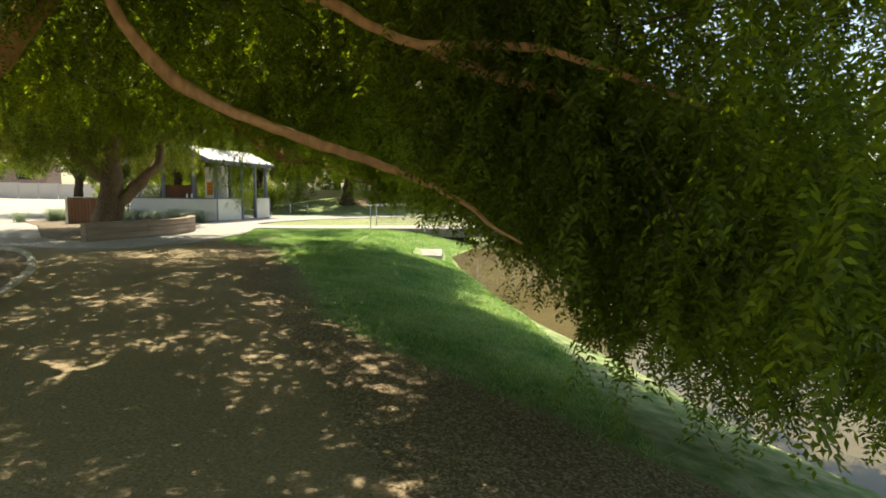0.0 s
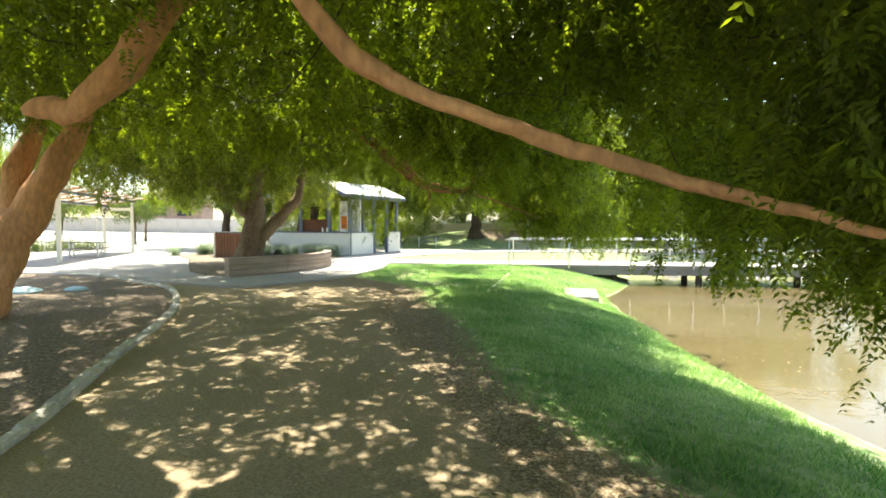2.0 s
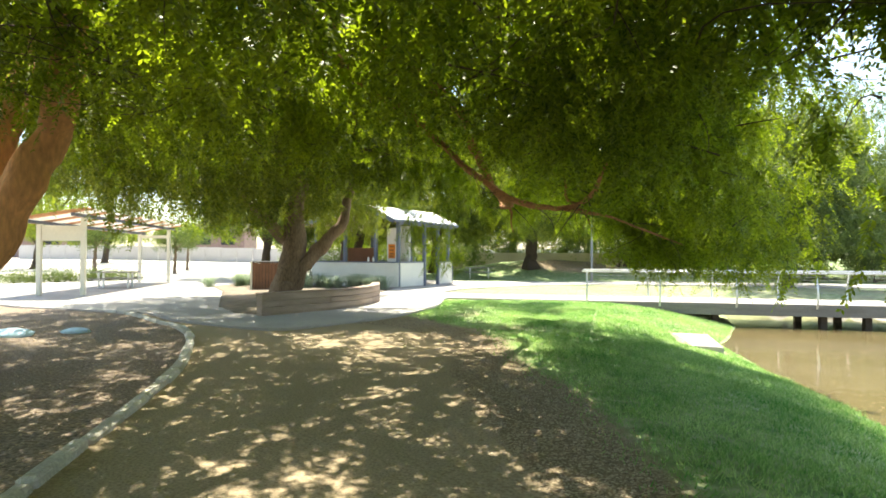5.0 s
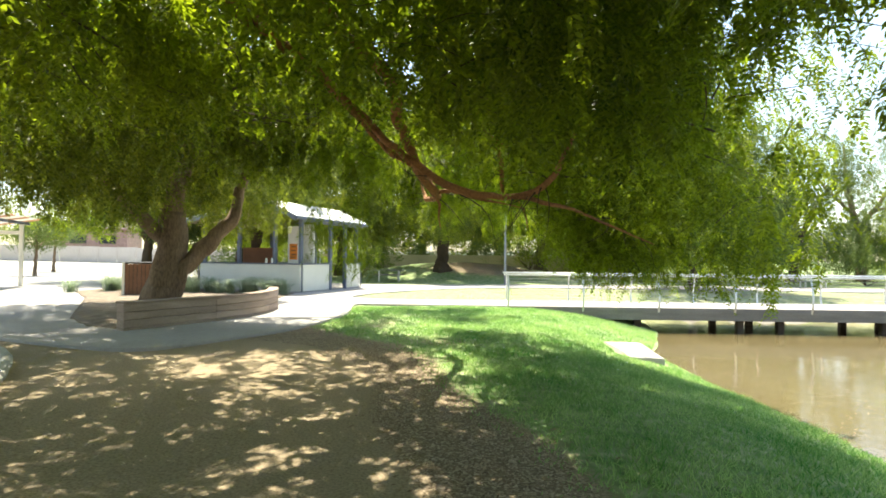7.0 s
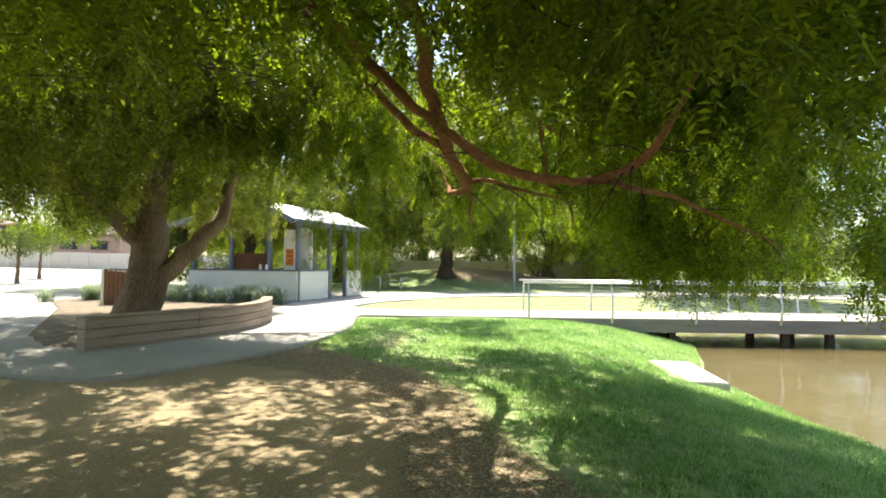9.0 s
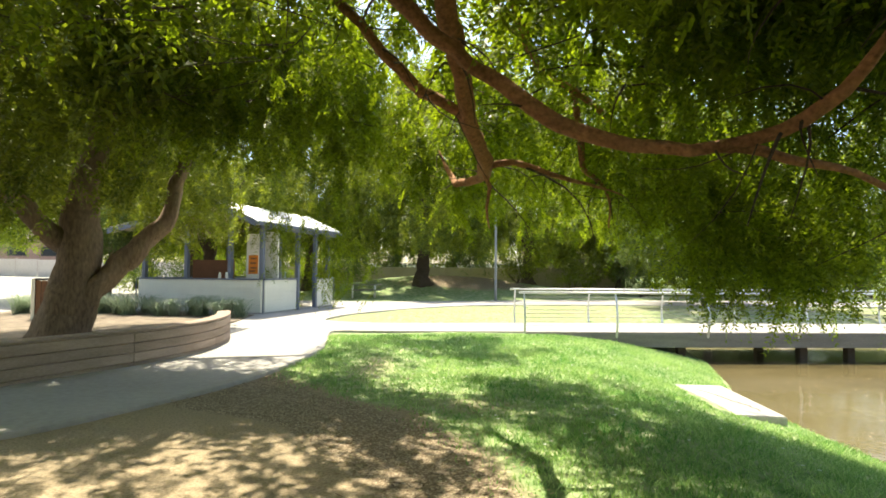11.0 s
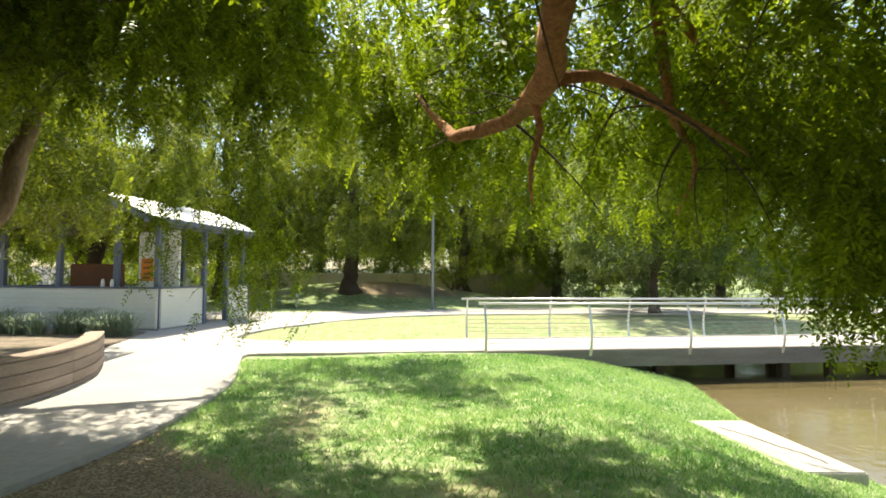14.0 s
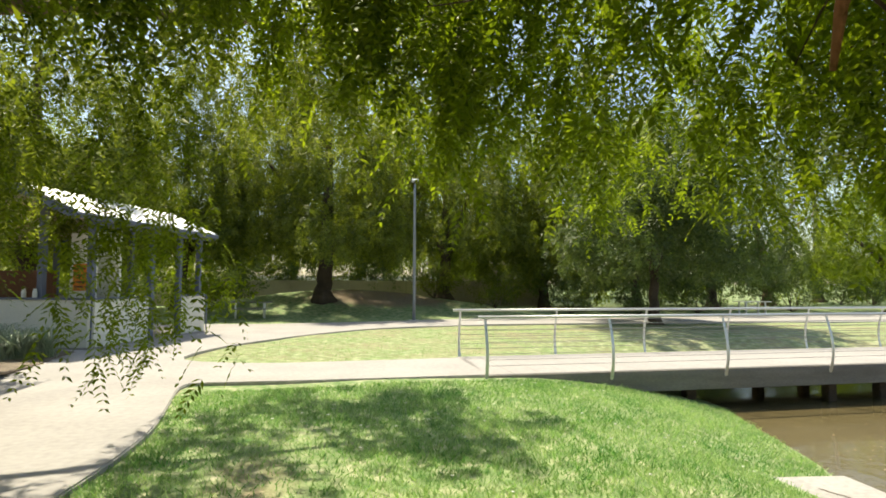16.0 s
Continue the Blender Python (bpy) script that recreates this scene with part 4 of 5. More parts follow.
NEAR_LIMBS = [
    [(-11.22, 9.83, -0.1, 0.42), (-11.17, 9.9, 0.2, 0.38), (-11.0, 10.1, 0.85, 0.35), (-10.85, 10.25, 1.45, 0.34), (-10.6, 10.42, 2.0, 0.31), (-10.32, 10.6, 2.6, 0.26), (-10.0, 10.8, 3.4, 0.23), (-9.2, 10.3, 4.4, 0.2), (-7.2, 8.6, 4.9, 0.17), (-5.0, 7.0, 4.7, 0.14)],
    [(-10.92, 10.22, 1.35, 0.18), (-11.15, 10.55, 2.15, 0.23), (-11.1, 10.74, 2.95, 0.2), (-11.0, 10.95, 3.7, 0.16), (-11.4, 11.5, 5.4, 0.09)],
    [(-5.52, 5.8, 2.6, 0.03), (-5.46, 5.82, 2.6, 0.07), (-5.33, 5.86, 2.59, 0.085), (-5.1, 5.91, 2.63, 0.095), (-4.78, 5.96, 2.95, 0.115), (-4.46, 6.01, 3.34, 0.125), (-4.31, 6.25, 3.7, 0.13), (-4.35, 6.55, 4.15, 0.15), (-5.0, 7.0, 4.7, 0.18)],
    [(-5.0, 7.0, 4.7, 0.090), (-3.6, 5.4, 4.2, 0.055), (-2.61, 4.6, 3.1, 0.05), (-2.33, 4.76, 2.62, 0.05), (-2.03, 4.89, 2.43, 0.05), (-1.85, 4.91, 2.34, 0.047), (-1.5, 4.96, 2.22, 0.042), (-1.2, 5.05, 2.12, 0.047), (-0.95, 5.06, 2.03, 0.038), (-0.45, 5.0, 1.85, 0.038), (0.0, 4.5, 1.66, 0.026), (0.3, 3.9, 1.45, 0.015), (0.5, 3.65, 1.33, 0.006)],
    [(-3.6, 5.4, 4.2, 0.07), (-1.6, 4.6, 3.4, 0.05), (-0.2, 4.3, 2.75, 0.042), (0.8, 4.2, 2.35, 0.035), (1.8, 4.4, 1.9, 0.02)],
    [(-0.2, 4.3, 2.75, 0.03), (0.7, 3.9, 2.6, 0.025), (1.7, 3.7, 2.2, 0.012)],
    [(-6.6, 8.1, 4.85, 0.11), (-7.2, 10.6, 5.2, 0.1), (-6.6, 12.6, 4.6, 0.085), (-5.6, 13.5, 3.75, 0.06), (-4.88, 13.69, 3.08, 0.048), (-4.49, 13.67, 2.77, 0.045), (-4.05, 13.67, 2.5, 0.042), (-3.63, 13.65, 2.4, 0.04), (-3.22, 13.49, 2.35, 0.039), (-2.9, 13.22, 2.51, 0.033), (-2.75, 12.95, 2.78, 0.025), (-2.6, 12.8, 3.1, 0.012)],
    [(-3.3, 13.53, 2.36, 0.034), (-2.96, 13.5, 2.29, 0.028), (-2.5, 13.5, 2.15, 0.02), (-1.6, 13.8, 1.8, 0.007)],
    [(-6.9, 11.4, 5.0, 0.1), (-5.6, 12.6, 4.5, 0.095), (-4.91, 13.47, 3.85, 0.078), (-4.83, 14.21, 3.39, 0.068), (-4.71, 15.02, 2.9, 0.064), (-4.55, 15.72, 2.66, 0.066), (-4.62, 16.42, 2.69, 0.048), (-4.87, 16.95, 2.67, 0.04), (-4.98, 17.32, 2.92, 0.026), (-5.13, 17.78, 3.25, 0.012)],
    [(-6.9, 13.2, 4.9, 0.06), (-6.0, 14.6, 4.1, 0.055), (-5.3, 15.0, 3.35, 0.048), (-4.95, 15.05, 3.1, 0.045), (-4.73, 15.05, 2.93, 0.036)],
    [(-4.55, 15.72, 2.66, 0.036), (-4.3, 15.7, 2.68, 0.03), (-4.0, 15.75, 2.6, 0.024), (-3.6, 16.0, 2.55, 0.018), (-3.1, 16.3, 2.45, 0.007)],
    [(-4.58, 15.9, 2.67, 0.022), (-4.5, 16.0, 2.5, 0.02), (-4.53, 16.1, 2.3, 0.014), (-4.5, 16.2, 2.1, 0.005)],
    [(-4.5, 15.0, 4.6, 0.05), (-4.04, 16.5, 4.05, 0.042), (-3.57, 16.6, 3.69, 0.04), (-3.42, 16.7, 3.6, 0.034), (-3.2, 16.8, 3.46, 0.034), (-2.87, 17.0, 3.15, 0.026), (-2.5, 17.4, 2.7, 0.01)],
    [(-3.57, 16.6, 3.69, 0.035), (-3.5, 16.62, 3.2, 0.034), (-3.45, 16.6, 2.8, 0.033), (-3.27, 16.8, 2.68, 0.028), (-3.1, 16.9, 2.52, 0.018), (-3.0, 17.4, 2.2, 0.008)],
]
tree("pepper_tree", pose(0, 0, 0), "leaning peppercorn tree with red-brown bark and weeping feathery leaves", NEAR_LIMBS, M_BARK_R, bare_wood(bare_wood(near_crown(), NEAR_LIMBS[:3], 0.2), NEAR_LIMBS[3:], 0.03), M_LEAF, 0.22, twigs=near_twigs(), young=6)


def bed_crown():
    """The crown of the tree in the garden bed: a dome with weeping skirts, one side reaching out high over the lawn."""
    n = 620
    a, r = rng.random(n) * 2 * np.pi, np.sqrt(rng.random(n)) * 6.0
    x, y = -13.2 + r * np.cos(a), 20.6 + r * np.sin(a)
    low = 2.75 + 0.3 * rng.normal(size=n) - 0.2 * (r > 4.0) + np.clip((x + 11.2) * 1.1, 0, 1.7) + np.clip((-14.0 - x) * 0.3, 0, 0.8)
    z = low + rng.random(n) ** 1.7 * (0.6 + 3.0 * np.sqrt(np.clip(1 - (r / 6.2) ** 2, 0, 1)))
    # thinned on this side to let sun onto the paving
    ok = (x < -10.6) | (y < 20.6) | (rng.random(n) < 0.25)
    x, y, z = x[ok], y[ok], z[ok]
    q = [sprays(x, y, z, 5, 0.3, 0.6, 1.3, leaf=0.24, per_metre=11, leaflets=4, size=(0.105, 0.04))]
    n = 260
    x, y = rng.uniform(-9.6, -4.2, n), rng.uniform(21.0, 27, n)
    ok = (x > -8.2) & (patchy(x, y, 0, 1.2) > -0.1) & (y > np.interp(x, [-9.6, -6.5, -5, -4.2], [21, 22.4, 23.5, 23.7])) & (y < np.interp(x, [-9.6, -8, -5, -4.2], [23.6, 25.4, 26.8, 24.5]))
    x, y = x[ok], y[ok]
    q.append(sprays(x, y, 4.1 + rng.random(len(x)) * 2.0, 5, 0.32, 0.5, 1.1, leaf=0.22, per_metre=11, leaflets=4, size=(0.105, 0.04)))
    n = 120
    q.append(sprays(rng.uniform(-11.2, -8.8, n), rng.uniform(17.8, 21.0, n), rng.uniform(4.2, 6.0, n), 5, 0.3, 0.5, 1.1, leaf=0.24, leaflets=4, size=(0.105, 0.045)))
    n = 800
    a, r = rng.random(n) * 2 * np.pi, np.sqrt(rng.random(n)) * 5.8
    z = 4.0 + rng.random(n) * 3.0 * np.sqrt(np.clip(1.05 - (r / 5.9) ** 2, 0, 1))
    c = np.stack([-13 + r * np.cos(a), 20.8 + r * np.sin(a), z], 1)
    c = c[(c[:, 0] < -10.6) | (c[:, 1] < 20.6) | (rng.random(n) < 0.25)]
    q.append(clumps(c, 0.7, 26, (0.2, 0.07)))
    q = np.concatenate(q)
    # leaves whose shadow would land on the paving are cut out of the crown
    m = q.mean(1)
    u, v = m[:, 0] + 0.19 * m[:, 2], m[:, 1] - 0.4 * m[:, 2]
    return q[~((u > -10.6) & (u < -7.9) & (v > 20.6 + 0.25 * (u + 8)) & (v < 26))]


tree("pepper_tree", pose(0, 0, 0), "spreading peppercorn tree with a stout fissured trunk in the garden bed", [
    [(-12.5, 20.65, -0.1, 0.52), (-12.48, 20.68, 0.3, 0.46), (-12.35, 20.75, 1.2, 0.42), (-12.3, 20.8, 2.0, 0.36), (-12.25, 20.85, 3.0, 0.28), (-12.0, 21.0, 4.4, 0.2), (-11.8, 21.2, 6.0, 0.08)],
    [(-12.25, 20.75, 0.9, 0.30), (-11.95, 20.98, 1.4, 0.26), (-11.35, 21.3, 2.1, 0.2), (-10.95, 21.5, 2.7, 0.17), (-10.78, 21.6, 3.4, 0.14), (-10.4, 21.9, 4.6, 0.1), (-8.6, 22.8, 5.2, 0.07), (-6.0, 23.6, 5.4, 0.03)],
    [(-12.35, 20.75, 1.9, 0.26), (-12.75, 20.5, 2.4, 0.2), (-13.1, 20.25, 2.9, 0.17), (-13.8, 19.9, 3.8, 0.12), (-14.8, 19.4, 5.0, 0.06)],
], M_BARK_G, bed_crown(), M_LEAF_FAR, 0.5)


def weeping_crown(radius, top, skirt, k, size=(0.2, 0.06)):
    k = k // 4
    a, r = rng.random(k) * 2 * np.pi, np.sqrt(rng.random(k)) * radius
    dome = np.sqrt(np.clip(1.02 - (r / radius) ** 2, 0.02, 1))
    wob = 1 + 0.22 * np.sin(a * 3 + radius) + 0.12 * np.sin(a * 7)
    z = skirt + (top - skirt - 1.0) * dome * rng.random(k) ** 1.2 + 0.5 * rng.random(k)
    return sprays(r * np.cos(a) * wob, r * np.sin(a) * wob, z, 6, 0.45, 0.8, 2.0, leaf=0.32, per_metre=7, leaflets=3, size=size, swing=0.12)


for kx, ky, rad, top, skirt, tr, k, lf in (
        (-8.0, 46.0, 5.2, 12.5, 1.7, 0.42, 1300, 0), (-15.5, 46.5, 5.0, 13.0, 1.8, 0.3, 1000, 0), (-1.0, 50.0, 5.5, 14.5, 2.0, 0.35, 1100, 0),
        (5.5, 50.5, 5.2, 12.5, 1.2, 0.3, 1000, 0), (11.5, 50.0, 5.5, 13.5, 1.0, 0.3, 1000, 2), (18.0, 52.0, 6.0, 13, 1.0, 0.35, 800, 2),
        (-17.2, 36.0, 4.6, 12.0, 2.4, 0.28, 900, 0), (-24.5, 37.5, 4.6, 11.5, 2.4, 0.28, 700, 1), (-22.5, 45.0, 4.8, 11.0, 1.8, 0.3, 800, 1), (-29.0, 60.0, 6.0, 13.0, 1.8, 0.35, 600, 1), (-12.0, 62.0, 7.5, 21.0, 2.0, 0.4, 1300, 2), (1.5, 64.0, 8.0, 22.0, 2.0, 0.4, 1400, 1),
        (26.0, 46.0, 4.5, 8.0, 1.4, 0.35, 500, 1), (33.0, 60.0, 7.0, 13.0, 1.0, 0.4, 600, 2), (6.2, 37.5, 3.6, 9.5, 1.5, 0.2, 800, 2), (15.0, 68.0, 8.0, 20.0, 2.0, 0.4, 1200, 2),
        (-46.0, 33.0, 5.5, 10.0, 2.2, 0.35, 600, 0), (-54.0, 45.0, 6.5, 11.0, 2.0, 0.35, 600, 1), (-62.0, 60.0, 7.0, 11.0, 2.0, 0.35, 500, 0), (-50.0, 22.0, 6.0, 10.0, 2.2, 0.35, 500, 1)):
    g = float(height(kx, ky))
    leaf = (M_LEAF_FAR, M_LEAF, M_LEAF_DARK)[lf]
    lab = ("weeping tree with a dark trunk and pale trailing leaves", "leafy park tree with a rounded green crown", "dense dark green tree beyond the pond")[lf]
    tree("park_tree", pose(kx, ky, g), lab, [
        [(0, 0, -0.2, tr * 1.1), (0.05, 0, 0.5, tr), (0.1, 0.1, 2.2, tr * 0.85), (0.2, 0.1, top * 0.5, tr * 0.6), (0.1, 0.3, top * 0.85, tr * 0.2)],
        [(0.1, 0.1, 2.0, tr * 0.6), (rad * 0.3, 0.3, top * 0.45, tr * 0.4), (rad * 0.6, 0.2, top * 0.62, tr * 0.15)],
        [(0.1, 0.1, 2.3, tr * 0.6), (-rad * 0.3, -0.2, top * 0.45, tr * 0.4), (-rad * 0.6, 0.3, top * 0.6, tr * 0.15)],
    ], M_BARK_D, weeping_crown(rad, top, skirt, k), leaf, 0.4, "trees round the park")


# ---- pergola ----
M_SHEET = leaf_mat("white_translucent_sheet", (0.72, 0.71, 0.68), (0.78, 0.77, 0.74), (1.0, 0.98, 0.92), 0.5, 0.5)


def pergola():
    p = thing("pergola", pose(-21.66, 21.5, 0.075, 0, 0, 116.5), "long cream steel pergola roofed with white sheets and orange battens", "pergola")
    # local x runs away along the roof, y across it
    L, W, fall = 10.75, 1.5, 0.175
    for x in (0, L):
        for y in (0, W):
            part("post", box(x - 0.08, y - 0.08, 0, x + 0.08, y + 0.08, 2.93 - fall * y, 0.01), M_CREAM, p)
        part("end_panel" if x == 0 else "cross_beam", box(x - 0.04, 0.085, 2.05 if x == 0 else 2.45, x + 0.04, W - 0.085, 2.62), M_CREAM, p)
    for y in (-0.02, W + 0.02):
        part("beam", box(-1.0, y - 0.05, 2.935 - fall * y, L + 0.9, y + 0.05, 3.06 - fall * y), M_POST, p)
    tilt = math.degrees(math.atan(fall))
    for i in range(8):
        x = -1.2 + i * 1.72
        ob = part("batten", box(x, -0.6, -0.02, x + 0.62, 2.2, 0.03, 0.004), M_BATTEN, p)
        ob.matrix_basis = pose(0, 0, 3.11, -tilt)
        if i < 7:
            ob = part("roof_panel", box(x + 0.63, -0.6, -0.01, x + 1.71, 2.2, 0.02, 0.004), M_SHEET, p)
            ob.matrix_basis = pose(0, 0, 3.11, -tilt)


pergola()

# ---- fence and house beyond the lawn ----
def fence():
    f = thing("fence", pose(0, 0, 0), "long grey panel fence at the far edge of the park", "fence")
    for i in range(40):
        x = -84 + i * 2.4 * 0.92
        y = 66 + 0.42 * (x + 84) * 0.6
        g = float(height(x, y))
        ob = part("fence_panel", box(0, -0.03, 0.0, 2.16, 0.03, 2.1), M_FENCE, f)
        ob.matrix_basis = pose(x, y, g - 0.1, 0, 0, 14)
        ob = part("fence_post", box(-0.06, -0.06, 0.0, 0.05, 0.06, 2.2), M_FENCE, f)
        ob.matrix_basis = pose(x, y, g - 0.1, 0, 0, 14)


fence()


def house(x, y, turn, w, d, h):
    g = float(height(x, y))
    t = thing("house", pose(x, y, g - 0.2, 0, 0, turn), "brick house with a dark tiled gable roof behind the fence", "house")
    wl = part("wall", box(-w / 2, 0, 0, w / 2, d, h), M_BRICK, t)
    bm = bmesh.new()
    o = 0.6
    c = [(-w / 2 - o, -o, h - 0.1), (w / 2 + o, -o, h - 0.1), (w / 2 + o, d + o, h - 0.1), (-w / 2 - o, d + o, h - 0.1), (-w / 2 + 2, d / 2, h + 2.6), (w / 2 - 2, d / 2, h + 2.6)]
    v = [bm.verts.new(q) for q in c]
    for q in ((0, 1, 5, 4), (1, 2, 5), (2, 3, 4, 5), (3, 0, 4), (3, 2, 1, 0)):
        bm.faces.new([v[k] for k in q])
    part("roof", bm, M_TILE, t)
    for k in (-0.25, 0.2):
        wn_ = part("window", box(w * k - 1.2, -0.06, 2.5, w * k + 1.2, 0.03, 3.9), M_TILE, t)
        part("pane", box(w * k - 1.1, -0.075, 2.6, w * k + 1.1, -0.062, 3.8, 0.0), M_DARKGLASS, wn_)
    return t


house(-66, 86, 20, 9.0, 8, 5.0)
house(-100, 80, 30, 16, 9, 4.4)
house(12, 100, -5, 18, 9, 4.2)

# ---- bin, pole, tables ----
def litter_bin():
    b = thing("litter_bin", pose(-17.6, 27.4, 0.03, 0, 0, 32), "timber-slatted litter bin enclosure with a pale front post", "litter bin")
    part("body", box(-0.62, -0.42, 0.05, 0.62, 0.42, 1.2, 0.01), M_BLACK, b)
    for i in range(9):
        x = -0.62 + 0.138 * i
        part("slat", box(x + 0.006, -0.45, 0.06, x + 0.13, -0.422, 1.24, 0.004), M_CARDBOARD, b)
    for i in range(6):
        y = -0.42 + 0.14 * i
        for sx in (-0.65, 0.622):
            part("slat", box(sx, y + 0.006, 0.06, sx + 0.028, y + 0.132, 1.24, 0.004), M_CARDBOARD, b)
    part("corner_post", box(-0.72, -0.52, 0, -0.63, -0.43, 1.3), M_CREAM, b)
    part("lid", box(-0.70, -0.5, 1.245, 0.68, 0.48, 1.31, 0.02), M_BLACK, b)


litter_bin()
M_GREYPAINT = mat("grey_paint", (0.27, 0.28, 0.30), 0.6, var=0.12, scale=5, bump=0.1)
lp = thing("lamp_post", pose(-3.53, 40.3, 0.03), "slender grey steel lamp post beside the far path", "lamp post")
part_mesh("pole", tube("pole", [(0, 0, 0, 0.075), (0, 0, 2.2, 0.068), (0, 0, 6.2, 0.05)], M_GREYPAINT, 12, 0.8, 0), lp)
part("base_plate", box(-0.22, -0.22, 0, 0.22, 0.22, 0.05, 0.015), M_STEEL, lp)
part("lamp_head", box(-0.16, -0.16, 6.2, 0.16, 0.16, 6.32, 0.03), M_STEEL, lp)


# ---- garden bed ----
def inside(x, y, poly):
    res = np.zeros(np.shape(x), bool)
    for (x0, y0), (x1, y1) in zip(poly, poly[1:] + poly[:1]):
        c = (y0 > y) != (y1 > y)
        with np.errstate(divide="ignore", invalid="ignore"):
            res ^= c & (x < (x1 - x0) * (y - y0) / (y1 - y0) + x0)
    return res


BED = [(-12.3, 17.75), (-11.2, 17.4), (-10.98, 18.0), (-10.65, 18.75), (-10.3, 19.55), (-10.06, 20.65), (-10.06, 21.5), (-10.22, 22.4), (-10.45, 23.1), (-10.75, 23.8), (-11.6, 26.2), (-12.2, 29.6), (-18.4, 31.1), (-21.5, 30.5), (-21.3, 28.2), (-18.2, 25.0), (-15.8, 21.8), (-13.7, 19.0)]


def bed_height(x, y):
    d = np.hypot(np.maximum(0, -10.6 - x) * 0.7, np.maximum(0, y - 24.0))
    return 0.085 + 0.28 * np.exp(-(d / 1.9) ** 2) * np.clip((y - 18.0 + 0.25 * (x + 11)) / 1.6, 0, 1) + 0.006 * np.sin(x * 5) * np.sin(y * 4)


def garden_bed():
    xs, ys = np.arange(-22, -9.9, 0.09), np.arange(17.5, 31.3, 0.09)
    X, Y = np.meshgrid(xs, ys)
    Z = bed_height(X, Y)
    k = inside(X, Y, BED)
    nx = len(xs)
    cell = k[:-1, :-1] & k[:-1, 1:] & k[1:, 1:] & k[1:, :-1]
    j, i = np.nonzero(cell)
    a = j * nx + i
    bm_faces = np.stack([a, a + 1, a + nx + 1, a + nx], 1)
    me = mesh_from("garden_bed", np.stack([X, Y, Z], -1).reshape(-1, 3), bm_faces, M_MULCH, True)
    ob = new("garden_bed", me)
    so = ob.modifiers.new("depth", "SOLIDIFY")
    so.thickness, so.offset = 0.05, -1
    return tagged(ob, "raised garden bed covered with brown bark mulch", "garden bed", kind="structure")


M_MULCH = mat("bark_mulch", (0.21, 0.17, 0.13), 0.95, var=0.5, scale=14, bump=1.0, bscale=40)
garden_bed()


def on(x, y):
    return float(height(x, y))


def strap_plant(x, y, z, size, seed):
    """A tuft of arching strap leaves."""
    r2 = np.random.default_rng(seed)
    n, seg = 130, 6
    a = r2.random(n) * 2 * np.pi
    reach, up = size * r2.uniform(0.3, 0.95, n), size * r2.uniform(0.5, 1.0, n)
    u = np.linspace(0, 1, seg + 1)
    out = np.stack([np.cos(a), np.sin(a)], 1)
    p = np.zeros((n, seg + 1, 3))
    p[:, :, :2] = out[:, None] * (reach[:, None] * u[None] ** 1.2)[..., None] + (r2.normal(size=(n, 2)) * 0.09)[:, None]
    p[:, :, 2] = up[:, None] * (1.6 * u - 1.0 * u ** 2.4)[None]
    sd = np.stack([-out[:, 1], out[:, 0], 0 * a], 1)[:, None] * (0.0095 * (1 - 0.85 * u ** 2))[None, :, None]
    l, r = p - sd, p + sd
    q = np.stack([l[:, :-1], r[:, :-1], r[:, 1:], l[:, 1:]], 2).reshape(-1, 4, 3)
    t = thing("strap_leaf_plant", pose(x, y, z), "tuft of arching green strap leaves in the garden bed", "plant", "plants in the garden bed")
    part_mesh("leaves", quads_mesh("leaves", q, M_STRAP), t)


r3 = random.Random(5)
for i in range(17):
    u = i / 16
    x, y = -18.3 + 6.2 * u + r3.uniform(-0.2, 0.2), 29.7 - 1.3 * u + r3.uniform(-0.45, 0.3)
    strap_plant(x, y, float(bed_height(np.array(x), np.array(y))) - 0.02, r3.uniform(0.85, 1.15), i)
for i in range(9):
    x, y = r3.uniform(-21.0, -18.4), r3.uniform(27.6, 30.2)
    strap_plant(x, y, float(bed_height(np.array(x), np.array(y))) - 0.02, r3.uniform(0.8, 1.1), 40 + i)


def shrub(x, y, z, radius, tall, leaf, label, n=420, size=(0.13, 0.05), group="shrubs beyond the pond"):
    t = thing("shrub", pose(x, y, z), label, "shrub", group)
    k = n // 12
    d = unit(rng.normal(size=(k, 3)))
    c = d * (rng.random(k) ** 0.35)[:, None] * np.array([radius, radius, tall * 0.5]) + np.array([0, 0, tall * 0.52])
    part_mesh("leaves", quads_mesh("leaves", clumps(c, 0.35, 30, size), leaf), t)
    st = np.zeros((7, 3))
    en = c[:7] * np.array([0.8, 0.8, 0.9])
    tagged(part_mesh("stem_growth", quads_mesh("stem_growth", twig_quads(st, en, np.full(7, 0.03), 0.0), M_BARK_D), t), kind="stuff")


for x, y, r, h, m_, lab in ((5.5, 45.6, 1.6, 1.9, 2, "dark bluish shrub beside the far path"), (9.2, 45.0, 1.5, 1.6, 2, "dark bluish shrub beside the far path"), (1.5, 46.5, 1.5, 2.2, 1, "bright green shrub beside the far path"),
                            (-1.8, 48.0, 1.4, 2.4, 1, "bright green shrub beside the far path"), (13.5, 46.5, 1.8, 2.2, 2, "dark bluish shrub beside the far path"), (-13.8, 44.2, 1.3, 1.8, 1, "bright green shrub beside the far path"), (-17.5, 41.5, 1.6, 2.4, 1, "green shrub behind the kiosk"), (-21.5, 38.5, 1.7, 2.6, 2, "dark shrub behind the kiosk"), (20.5, 47.5, 2.0, 2.6, 2, "dark shrub beside the far path")):
    shrub(x, y, on(x, y), r, h, (None, M_LEAF_FAR, M_LEAF_DARK)[m_], lab, 900)

